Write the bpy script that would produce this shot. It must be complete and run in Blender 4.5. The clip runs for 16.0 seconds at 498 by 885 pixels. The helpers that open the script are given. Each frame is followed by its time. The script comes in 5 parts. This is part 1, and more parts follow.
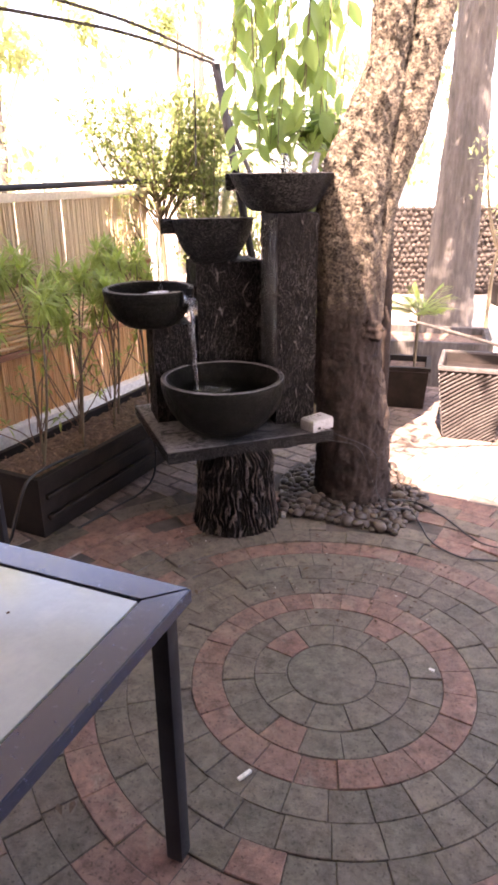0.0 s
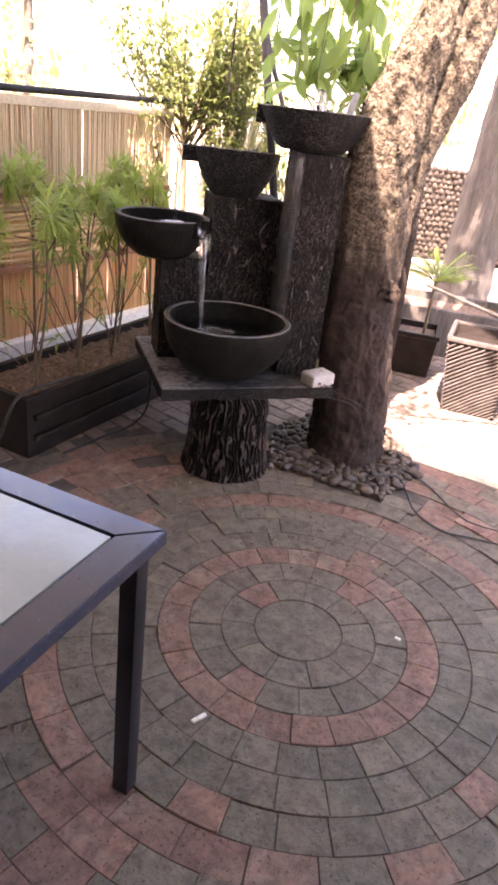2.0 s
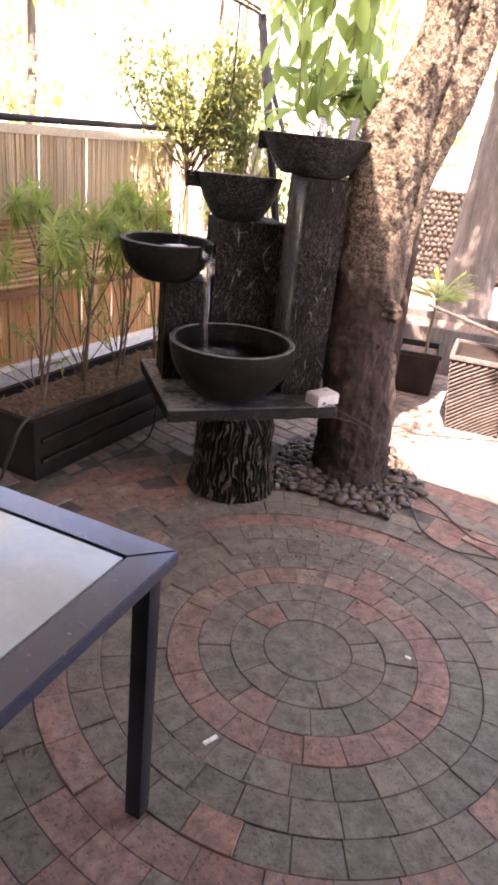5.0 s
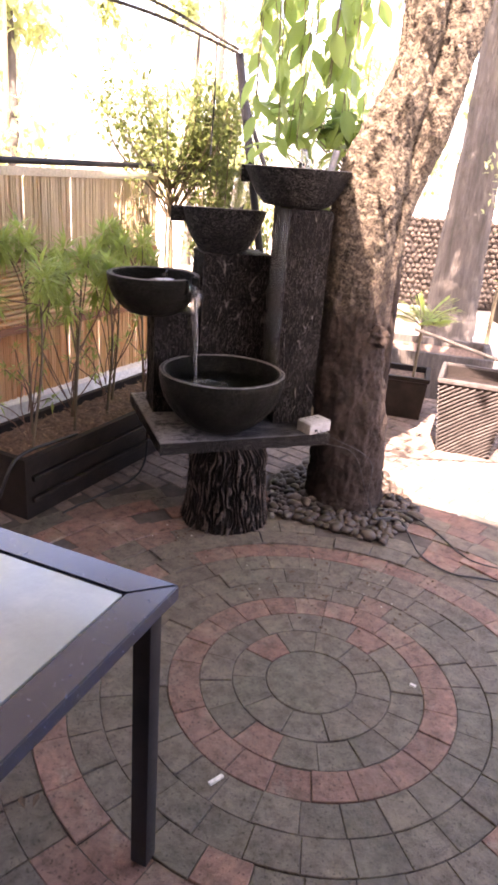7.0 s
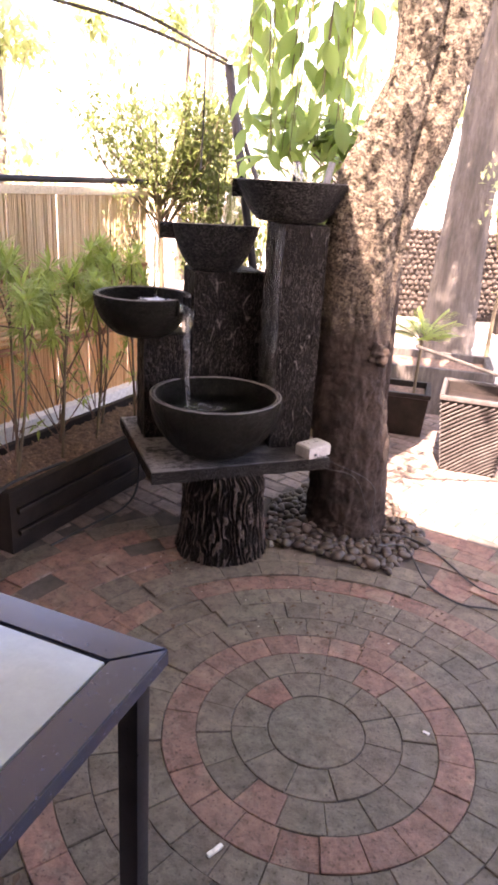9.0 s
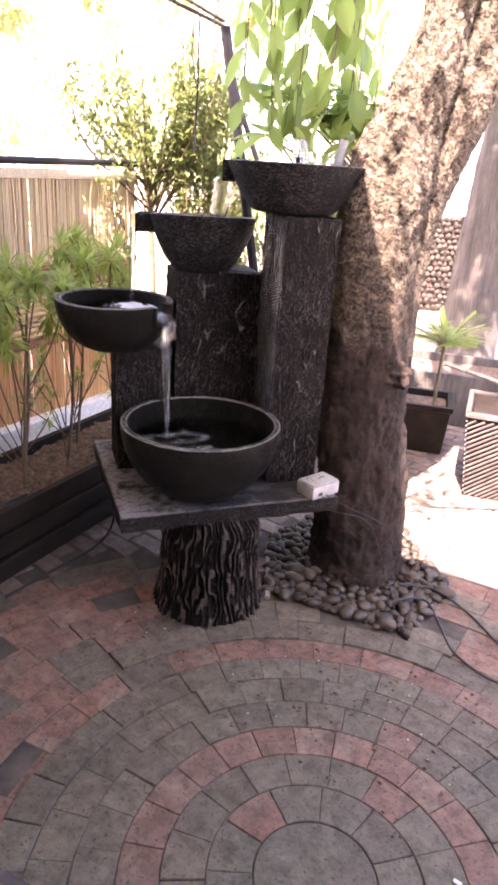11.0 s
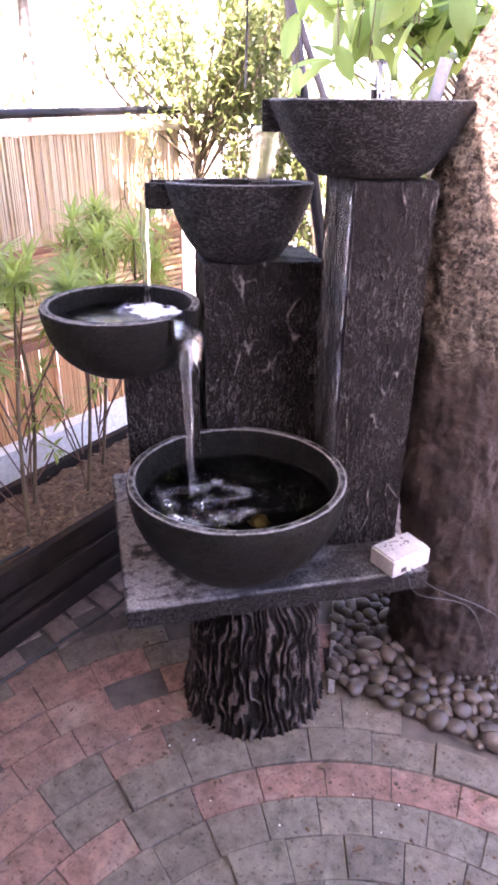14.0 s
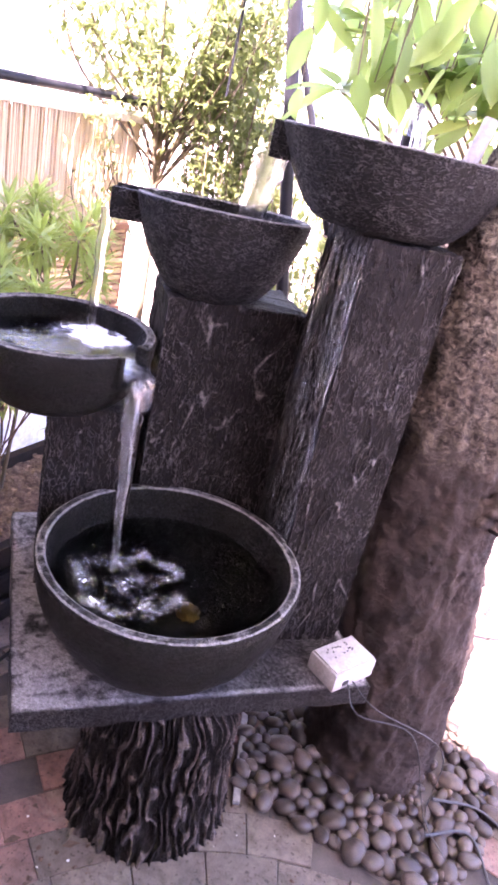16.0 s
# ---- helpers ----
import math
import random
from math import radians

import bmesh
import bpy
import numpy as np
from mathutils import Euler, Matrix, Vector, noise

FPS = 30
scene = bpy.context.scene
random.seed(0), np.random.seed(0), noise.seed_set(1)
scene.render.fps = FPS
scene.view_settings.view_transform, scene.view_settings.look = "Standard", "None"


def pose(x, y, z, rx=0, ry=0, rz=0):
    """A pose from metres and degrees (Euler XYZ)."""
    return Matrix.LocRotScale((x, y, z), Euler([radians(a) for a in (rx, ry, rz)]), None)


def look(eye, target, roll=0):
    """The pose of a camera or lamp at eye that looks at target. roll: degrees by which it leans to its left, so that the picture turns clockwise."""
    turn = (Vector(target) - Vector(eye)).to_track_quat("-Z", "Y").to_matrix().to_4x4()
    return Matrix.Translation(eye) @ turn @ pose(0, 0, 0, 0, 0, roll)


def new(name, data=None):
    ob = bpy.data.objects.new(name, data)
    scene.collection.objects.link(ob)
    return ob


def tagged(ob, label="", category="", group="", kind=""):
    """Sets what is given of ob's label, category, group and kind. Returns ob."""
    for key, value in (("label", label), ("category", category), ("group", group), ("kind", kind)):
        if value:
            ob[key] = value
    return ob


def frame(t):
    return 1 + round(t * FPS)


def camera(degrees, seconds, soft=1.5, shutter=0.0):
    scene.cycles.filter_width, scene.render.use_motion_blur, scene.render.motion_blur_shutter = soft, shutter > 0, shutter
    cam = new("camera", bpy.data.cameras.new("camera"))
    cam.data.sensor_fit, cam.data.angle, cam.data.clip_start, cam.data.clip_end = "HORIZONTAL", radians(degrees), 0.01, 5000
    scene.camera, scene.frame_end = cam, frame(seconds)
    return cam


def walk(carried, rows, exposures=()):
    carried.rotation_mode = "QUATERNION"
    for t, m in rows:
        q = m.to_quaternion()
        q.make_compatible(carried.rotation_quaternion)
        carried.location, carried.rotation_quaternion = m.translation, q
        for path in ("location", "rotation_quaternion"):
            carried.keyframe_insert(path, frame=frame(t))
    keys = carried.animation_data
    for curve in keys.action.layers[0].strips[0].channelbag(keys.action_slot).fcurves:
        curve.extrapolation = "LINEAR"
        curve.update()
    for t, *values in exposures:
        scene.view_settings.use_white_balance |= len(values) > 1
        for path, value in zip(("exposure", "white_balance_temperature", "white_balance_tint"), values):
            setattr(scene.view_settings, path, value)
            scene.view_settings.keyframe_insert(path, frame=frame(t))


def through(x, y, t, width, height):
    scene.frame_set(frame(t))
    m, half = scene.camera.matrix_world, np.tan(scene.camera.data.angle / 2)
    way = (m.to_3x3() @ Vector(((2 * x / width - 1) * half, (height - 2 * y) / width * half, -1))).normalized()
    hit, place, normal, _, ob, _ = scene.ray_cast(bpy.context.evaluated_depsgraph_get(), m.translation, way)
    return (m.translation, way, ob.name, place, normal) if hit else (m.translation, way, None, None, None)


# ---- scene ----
cam = camera(39.77, 16.0, soft=3.2)
PATH = [
    (0, (1.069, 0.489, 1.682), (-0.091, 1.942, 0.943), -0.6),
    (0.5, (1.075, 0.512, 1.679), (-0.086, 1.952, 0.919), 0.2),
    (1, (1.071, 0.522, 1.676), (-0.074, 1.949, 0.869), 3.3),
    (1.5, (1.038, 0.518, 1.667), (-0.073, 1.951, 0.822), 6.4),
    (2, (1.035, 0.536, 1.660), (-0.066, 1.955, 0.781), 7.1),
    (2.5, (1.035, 0.532, 1.662), (-0.068, 1.959, 0.799), 7.1),
    (3, (1.038, 0.522, 1.671), (-0.072, 1.956, 0.828), 6.9),
    (3.5, (1.013, 0.521, 1.667), (-0.137, 1.929, 0.832), 7.1),
    (4, (1.027, 0.517, 1.669), (-0.114, 1.936, 0.841), 6.8),
    (4.5, (1.022, 0.507, 1.663), (-0.128, 1.931, 0.858), 7.1),
    (4.7, (1.030, 0.509, 1.663), (-0.107, 1.937, 0.845), 6.7),
    (6.8, (1.031, 0.521, 1.659), (-0.099, 1.947, 0.829), 4.4),
    (7, (1.011, 0.512, 1.655), (-0.120, 1.985, 0.912), 4.4),
    (7.5, (0.983, 0.558, 1.673), (-0.138, 2.060, 0.974), 3.2),
    (8, (0.926, 0.616, 1.658), (-0.190, 2.107, 0.930), 2.7),
    (8.5, (0.915, 0.635, 1.662), (-0.217, 2.123, 0.953), 3.2),
    (9, (0.905, 0.648, 1.658), (-0.228, 2.135, 0.947), 3.5),
    (9.5, (0.921, 0.672, 1.656), (-0.236, 2.134, 0.932), 3.1),
    (9.7, (0.935, 0.702, 1.656), (-0.255, 2.137, 0.932), 2.3),
    (12, (0.245, 1.480, 1.651), (-0.857, 2.954, 0.868), 4.6),
    (12.5, (0.153, 1.585, 1.650), (-0.967, 2.985, 0.764), 3.3),
    (13, (0.123, 1.647, 1.664), (-1.031, 3.020, 0.780), 1.8),
    (13.5, (0.132, 1.690, 1.661), (-1.054, 3.034, 0.772), 0.4),
    (14, (0.164, 1.779, 1.665), (-1.107, 3.036, 0.769), 0.6),
    (14.5, (0.050, 1.840, 1.666), (-1.129, 3.184, 0.769), 6.6),
    (15, (-0.136, 1.884, 1.689), (-1.169, 3.348, 0.801), 10.6),
    (15.5, (-0.220, 1.869, 1.620), (-1.227, 3.385, 0.790), 13.0),
    (16, (-0.170, 1.929, 1.659), (-1.236, 3.396, 0.815), 13.2),
]
walk(cam, [(t, look(eye, target, roll)) for t, eye, target, roll in PATH], exposures=[(0, 3.55, 7900, 35), (9.5, 3.55, 7750, 37), (12, 3.96, 6950, 40), (16, 4.6, 6400, 53)])

# ---- world, sun, exposure ----
SUN_EL, SUN_AZ = 56.0, 160.0
world = bpy.data.worlds.new("world")
scene.world = world
world.use_nodes = True
wn = world.node_tree
sky = wn.nodes.new("ShaderNodeTexSky")
sky.sky_type, sky.sun_disc = "NISHITA", False
sky.sun_elevation, sky.sun_rotation = radians(SUN_EL), radians(SUN_AZ)
sky.air_density, sky.dust_density, sky.ozone_density = 0.8, 2.5, 0.6
wn.nodes["Background"].inputs["Strength"].default_value = 0.15
wn.links.new(sky.outputs[0], wn.nodes["Background"].inputs["Color"])
sun_dir = Vector((math.sin(radians(SUN_AZ)) * math.cos(radians(SUN_EL)), math.cos(radians(SUN_AZ)) * math.cos(radians(SUN_EL)), math.sin(radians(SUN_EL))))
sun = new("sun", bpy.data.lights.new("sun", "SUN"))
sun.data.energy, sun.data.angle, sun.data.color = 4.5, radians(0.6), (1.0, 0.95, 0.86)
sun.matrix_basis = look(sun_dir * 30, (0, 0, 0))


# ---- materials ----
def material(name):
    m = bpy.data.materials.new(name)
    m.use_nodes = True
    nt = m.node_tree
    return m, nt, nt.nodes["Principled BSDF"]


def link(nt, a, b):
    nt.links.new(a, b)


def coords(nt, scale=(1, 1, 1)):
    tc, mp = nt.nodes.new("ShaderNodeTexCoord"), nt.nodes.new("ShaderNodeMapping")
    mp.inputs["Scale"].default_value = scale
    link(nt, tc.outputs["Object"], mp.inputs["Vector"])
    return mp.outputs["Vector"]


def noise_tex(nt, vec, scale, detail=5.0, rough=0.6, distortion=0.0):
    n = nt.nodes.new("ShaderNodeTexNoise")
    n.inputs["Scale"].default_value, n.inputs["Detail"].default_value, n.inputs["Roughness"].default_value = scale, detail, rough
    n.inputs["Distortion"].default_value = distortion
    link(nt, vec, n.inputs["Vector"])
    return n.outputs["Fac"]


def ramp(nt, fac, stops):
    r = nt.nodes.new("ShaderNodeValToRGB")
    el = r.color_ramp.elements
    while len(el) < len(stops):
        el.new(0.5)
    for e, (p, c) in zip(el, stops):
        e.position, e.color = p, (*c, 1) if len(c) == 3 else c
    link(nt, fac, r.inputs["Fac"])
    return r.outputs["Color"]


def mix(nt, fac, a, b, mode="MIX"):
    n = nt.nodes.new("ShaderNodeMix")
    n.data_type, n.blend_type = "RGBA", mode
    for sock, v in ((n.inputs["Factor"], fac), (n.inputs["A"], a), (n.inputs["B"], b)):
        if isinstance(v, (int, float)):
            sock.default_value = v
        elif isinstance(v, tuple):
            sock.default_value = (*v, 1)
        else:
            link(nt, v, sock)
    return n.outputs["Result"]


def bump(nt, bsdf, height, strength=0.4, distance=0.01):
    b = nt.nodes.new("ShaderNodeBump")
    b.inputs["Strength"].default_value, b.inputs["Distance"].default_value = strength, distance
    link(nt, height, b.inputs["Height"])
    link(nt, b.outputs["Normal"], bsdf.inputs["Normal"])


def surface(name, dark, light, scale=8, fine=60, rough=0.7, metal=0.0, stretch=(1, 1, 1), relief=0.3, depth=0.004, vary=0.0, stain=None, spread=(0.3, 0.7), grit=0.8, grime=None):
    """A two-scale surface: broad blotches, fine grain with relief, and some change from piece to piece."""
    m, nt, b = material(name)
    v = coords(nt, stretch)
    if vary:
        oi, off = nt.nodes.new("ShaderNodeObjectInfo"), nt.nodes.new("ShaderNodeVectorMath")
        off.operation = "MULTIPLY_ADD"
        link(nt, oi.outputs["Random"], off.inputs[0])
        off.inputs[1].default_value = (37.0, 53.0, 19.0)
        link(nt, v, off.inputs[2])
        v = off.outputs[0]
    broad, grain = noise_tex(nt, v, scale, 4), noise_tex(nt, v, fine, 6, 0.7)
    col = ramp(nt, broad, [(spread[0], dark), (spread[1], light)])
    g = ramp(nt, grain, [(0.25, (0.55, 0.55, 0.55)), (0.75, (1.25, 1.25, 1.25))])
    col = mix(nt, grit, col, g, "MULTIPLY")
    if stain:
        mask = ramp(nt, noise_tex(nt, v, scale * 0.45, 6, 0.75, 0.5), [(0.52, (0, 0, 0)), (0.68, (1, 1, 1))])
        col = mix(nt, mask, col, stain)
    if vary:
        info, hsv = nt.nodes.new("ShaderNodeObjectInfo"), nt.nodes.new("ShaderNodeHueSaturation")
        geo = nt.nodes.new("ShaderNodeNewGeometry")
        add = nt.nodes.new("ShaderNodeMath")
        add.operation = "ADD"
        link(nt, info.outputs["Random"], add.inputs[0])
        link(nt, geo.outputs["Random Per Island"], add.inputs[1])
        fr = nt.nodes.new("ShaderNodeMath")
        fr.operation = "FRACT"
        link(nt, add.outputs[0], fr.inputs[0])
        rng = nt.nodes.new("ShaderNodeMapRange")
        rng.inputs["To Min"].default_value, rng.inputs["To Max"].default_value = 1 - vary, 1 + vary
        link(nt, fr.outputs[0], rng.inputs["Value"])
        link(nt, rng.outputs[0], hsv.inputs["Value"])
        link(nt, col, hsv.inputs["Color"])
        col = hsv.outputs["Color"]
    if grime:
        here = nt.nodes.new("ShaderNodeNewGeometry").outputs["Position"]
        film = ramp(nt, noise_tex(nt, here, 2.6, 6, 0.7, 0.6), [(0.38, (0.05, 0.05, 0.05)), (0.66, (0.7, 0.7, 0.7))])
        col = mix(nt, film, col, grime)
        blots = ramp(nt, noise_tex(nt, here, 21, 5, 0.7, 0.4), [(0.34, (0.55, 0.54, 0.52)), (0.5, (0.95, 0.95, 0.95)), (0.7, (1.35, 1.32, 1.3))])
        col = mix(nt, 0.9, col, blots, "MULTIPLY")
        specks = ramp(nt, noise_tex(nt, here, 95, 3, 0.6), [(0.33, (0.28, 0.26, 0.24)), (0.41, (1, 1, 1))])
        col = mix(nt, 0.85, col, specks, "MULTIPLY")
    link(nt, col, b.inputs["Base Color"])
    rr = ramp(nt, grain, [(0.2, (rough - 0.12,) * 3), (0.8, (min(rough + 0.12, 1),) * 3)])
    link(nt, rr, b.inputs["Roughness"])
    b.inputs["Metallic"].default_value = metal
    bump(nt, b, grain, relief, depth)
    return m


def leafy(name, dark, light, through, share=0.45):
    """Leaves that let some light through, each a little different."""
    m, nt, b = material(name)
    geo, info = nt.nodes.new("ShaderNodeNewGeometry"), nt.nodes.new("ShaderNodeObjectInfo")
    add = nt.nodes.new("ShaderNodeMath")
    add.operation = "ADD"
    link(nt, info.outputs["Random"], add.inputs[0])
    link(nt, geo.outputs["Random Per Island"], add.inputs[1])
    fr = nt.nodes.new("ShaderNodeMath")
    fr.operation = "FRACT"
    link(nt, add.outputs[0], fr.inputs[0])
    col = ramp(nt, fr.outputs[0], [(0.0, dark), (1.0, light)])
    col = mix(nt, 0.35, col, ramp(nt, noise_tex(nt, coords(nt), 30), [(0.3, dark), (0.7, light)]))
    link(nt, col, b.inputs["Base Color"])
    b.inputs["Roughness"].default_value = 0.45
    tr, mx = nt.nodes.new("ShaderNodeBsdfTranslucent"), nt.nodes.new("ShaderNodeMixShader")
    tr.inputs["Color"].default_value = (*through, 1)
    mx.inputs["Fac"].default_value = share
    link(nt, b.outputs[0], mx.inputs[1])
    link(nt, tr.outputs[0], mx.inputs[2])
    link(nt, mx.outputs[0], nt.nodes["Material Output"].inputs["Surface"])
    return m


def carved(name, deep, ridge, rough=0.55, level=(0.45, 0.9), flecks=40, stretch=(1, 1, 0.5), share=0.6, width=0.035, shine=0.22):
    """Black-painted carved concrete; pale brushed paint and painted-in glints on its ridges ('ridge' is the relief's
    height) and on fine winding strokes.
    """
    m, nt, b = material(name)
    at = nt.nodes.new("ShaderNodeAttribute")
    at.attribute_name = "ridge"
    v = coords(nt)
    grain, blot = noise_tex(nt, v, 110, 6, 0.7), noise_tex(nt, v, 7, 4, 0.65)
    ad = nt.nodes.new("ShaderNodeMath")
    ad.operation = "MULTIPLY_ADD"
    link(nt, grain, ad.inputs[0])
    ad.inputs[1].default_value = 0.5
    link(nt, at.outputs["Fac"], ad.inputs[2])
    # pale ridge colour, standing in for glints on the relief
    glinting = ramp(nt, ad.outputs[0], [(level[0], (0, 0, 0)), (level[1], (1, 1, 1))])
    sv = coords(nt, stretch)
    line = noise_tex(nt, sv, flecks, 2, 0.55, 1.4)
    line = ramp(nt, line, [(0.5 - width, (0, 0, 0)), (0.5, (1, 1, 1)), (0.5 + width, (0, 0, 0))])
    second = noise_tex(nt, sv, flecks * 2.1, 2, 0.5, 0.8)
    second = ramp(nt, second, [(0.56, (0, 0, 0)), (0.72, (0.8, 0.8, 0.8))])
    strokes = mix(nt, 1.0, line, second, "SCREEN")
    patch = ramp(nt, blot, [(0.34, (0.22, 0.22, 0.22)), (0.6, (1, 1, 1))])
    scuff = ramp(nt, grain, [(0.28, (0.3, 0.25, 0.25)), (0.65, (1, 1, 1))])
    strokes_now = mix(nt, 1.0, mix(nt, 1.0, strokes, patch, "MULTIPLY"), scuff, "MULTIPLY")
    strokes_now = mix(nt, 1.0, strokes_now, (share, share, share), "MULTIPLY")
    fac = mix(nt, 1.0, mix(nt, 1.0, glinting, scuff, "MULTIPLY"), strokes_now, "SCREEN")
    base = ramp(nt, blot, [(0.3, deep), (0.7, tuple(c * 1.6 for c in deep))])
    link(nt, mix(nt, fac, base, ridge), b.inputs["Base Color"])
    b.inputs["Roughness"].default_value = rough
    b.inputs["Specular IOR Level"].default_value = shine
    high = mix(nt, 0.35, strokes, grain)
    bump(nt, b, high, 1.0, 0.012)
    return m


GREY_PAVER = surface("grey_paver", (0.084, 0.076, 0.058), (0.136, 0.122, 0.095), 9, 60, 0.58, relief=0.8, depth=0.006, vary=0.2, stain=(0.14, 0.115, 0.088), grime=(0.145, 0.108, 0.085))
RED_PAVER = surface("red_paver", (0.16, 0.081, 0.062), (0.25, 0.136, 0.105), 9, 60, 0.6, relief=0.8, depth=0.006, vary=0.18, stain=(0.24, 0.18, 0.145), grime=(0.155, 0.108, 0.086))
MIXED_PAVER = surface("mixed_paver", (0.14, 0.108, 0.096), (0.25, 0.195, 0.17), 7, 90, 0.65, relief=0.5, depth=0.004, vary=0.3, stain=(0.15, 0.125, 0.105), grime=(0.19, 0.132, 0.106))
JOINT = surface("joint_sand", (0.03, 0.026, 0.022), (0.11, 0.09, 0.077), 9, 160, 0.95, relief=0.5)
EARTH = surface("dusty_ground", (0.3, 0.26, 0.21), (0.42, 0.37, 0.31), 1.2, 60, 0.95, relief=0.4, stain=(0.34, 0.3, 0.25))
SOIL = surface("potting_soil", (0.08, 0.047, 0.033), (0.36, 0.225, 0.155), 38, 120, 0.95, relief=1.0, depth=0.02)
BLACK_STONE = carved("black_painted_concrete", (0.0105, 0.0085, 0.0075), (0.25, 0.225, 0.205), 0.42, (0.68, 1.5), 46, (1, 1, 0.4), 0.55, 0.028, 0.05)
CHISEL_STONE = carved("chiselled_bowl_concrete", (0.012, 0.011, 0.0102), (0.33, 0.31, 0.295), 0.45, (0.62, 1.1), 36, (1, 1, 2.0), 0.55, 0.035, 0.05)
WET_STONE = carved("wet_bowl_concrete", (0.0115, 0.0107, 0.0088), (0.36, 0.34, 0.32), 0.3, (0.62, 1.1), 60, (1, 1, 1.2), 0.09, 0.03, 0.04)
STUMP_STONE = carved("carved_stump_concrete", (0.009, 0.007, 0.006), (0.12, 0.094, 0.082), 0.42, (0.8, 1.55), 60, (1, 1, 0.35), 0.12, 0.04, 0.08)
SLAB_STONE = carved("black_slab_concrete", (0.01, 0.0083, 0.0075), (0.5, 0.475, 0.455), 0.28, (0.42, 1.2), 95, (0.6, 1, 1), 0.24, 0.04, 0.12)


def flaky_sunlit_bark(name):
    """Smooth red-brown bark low down, flaky and pale-flecked higher up; sunlit top and shaded foot are also put into
    the colour.
    """
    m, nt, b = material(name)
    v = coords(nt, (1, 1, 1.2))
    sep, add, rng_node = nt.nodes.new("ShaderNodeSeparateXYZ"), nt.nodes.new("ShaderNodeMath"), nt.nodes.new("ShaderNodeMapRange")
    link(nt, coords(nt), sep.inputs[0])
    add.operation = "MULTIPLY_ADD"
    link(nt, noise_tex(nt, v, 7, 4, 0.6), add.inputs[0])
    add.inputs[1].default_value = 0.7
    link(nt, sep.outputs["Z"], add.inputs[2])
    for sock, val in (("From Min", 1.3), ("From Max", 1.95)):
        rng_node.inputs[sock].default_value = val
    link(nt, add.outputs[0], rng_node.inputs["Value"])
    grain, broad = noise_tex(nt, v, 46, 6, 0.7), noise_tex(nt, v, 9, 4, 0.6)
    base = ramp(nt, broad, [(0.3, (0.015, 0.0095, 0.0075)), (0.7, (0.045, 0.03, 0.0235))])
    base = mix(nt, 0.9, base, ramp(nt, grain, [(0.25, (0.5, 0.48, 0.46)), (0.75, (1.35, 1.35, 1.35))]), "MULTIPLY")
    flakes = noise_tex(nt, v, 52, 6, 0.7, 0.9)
    # height mask: sunlit paleness painted in above, along with the flakes
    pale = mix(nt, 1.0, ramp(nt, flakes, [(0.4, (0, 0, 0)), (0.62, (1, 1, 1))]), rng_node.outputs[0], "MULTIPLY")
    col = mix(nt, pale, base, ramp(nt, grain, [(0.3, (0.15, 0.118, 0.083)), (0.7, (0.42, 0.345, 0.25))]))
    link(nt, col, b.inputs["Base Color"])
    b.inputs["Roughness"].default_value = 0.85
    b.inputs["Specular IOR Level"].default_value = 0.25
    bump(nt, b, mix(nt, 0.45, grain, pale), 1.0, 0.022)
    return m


BARK = flaky_sunlit_bark("tree_bark")
BARK_GREY = surface("far_tree_bark", (0.065, 0.055, 0.047), (0.165, 0.14, 0.123), 12, 46, 0.92, stretch=(1, 1, 0.16), relief=1.0, depth=0.05, grit=1.0)
PEBBLE = surface("river_pebble", (0.023, 0.0175, 0.0135), (0.086, 0.064, 0.05), 12, 140, 0.45, relief=0.2, depth=0.001, vary=0.5)
REED = leafy("reed", (0.6, 0.48, 0.31), (0.82, 0.69, 0.48), (0.7, 0.52, 0.3), 0.3)
REED_LOW = leafy("amber_reed", (0.7, 0.44, 0.21), (0.88, 0.63, 0.36), (0.86, 0.55, 0.26), 0.35)
BAMBOO = surface("split_bamboo", (0.5, 0.3, 0.14), (0.78, 0.56, 0.32), 6, 60, 0.6, stretch=(0.3, 0.3, 1), relief=0.4, depth=0.002, vary=0.3)
RED_WOOD = surface("reddish_timber", (0.2, 0.08, 0.04), (0.33, 0.15, 0.08), 4, 60, 0.65, stretch=(0.3, 0.3, 1), relief=0.3)
PALE_WOOD = surface("pale_timber", (0.5, 0.42, 0.3), (0.66, 0.58, 0.45), 4, 60, 0.65, relief=0.3)
BLACK_METAL = surface("black_metal", (0.008, 0.008, 0.01), (0.02, 0.02, 0.024), 10, 110, 0.34, 0.0, relief=0.06, depth=0.001, grit=0.25)
TABLE_FRAME = surface("table_frame_paint", (0.008, 0.013, 0.032), (0.016, 0.025, 0.055), 7, 90, 0.22, relief=0.04, depth=0.001, grit=0.2)
for sock, val in (("Specular IOR Level", 0.5), ("Coat Weight", 0.8), ("Coat Roughness", 0.2), ("Coat IOR", 1.58)):
    TABLE_FRAME.node_tree.nodes["Principled BSDF"].inputs[sock].default_value = val
TABLE_TOP = surface("table_panel", (0.3, 0.335, 0.33), (0.38, 0.41, 0.4), 3, 60, 0.16, relief=0.02, depth=0.001, grit=0.15, stain=(0.42, 0.43, 0.42))
BLACK_PLASTIC = surface("black_planter", (0.009, 0.0072, 0.0064), (0.028, 0.021, 0.018), 8, 90, 0.5, relief=0.3, stain=(0.03, 0.022, 0.018))
for mat in (BLACK_PLASTIC, BLACK_METAL):
    mat.node_tree.nodes["Principled BSDF"].inputs["Specular IOR Level"].default_value = 0.16
WICKER = surface("grey_wicker", (0.04, 0.033, 0.03), (0.09, 0.076, 0.07), 20, 120, 0.65, relief=0.4, vary=0.2)
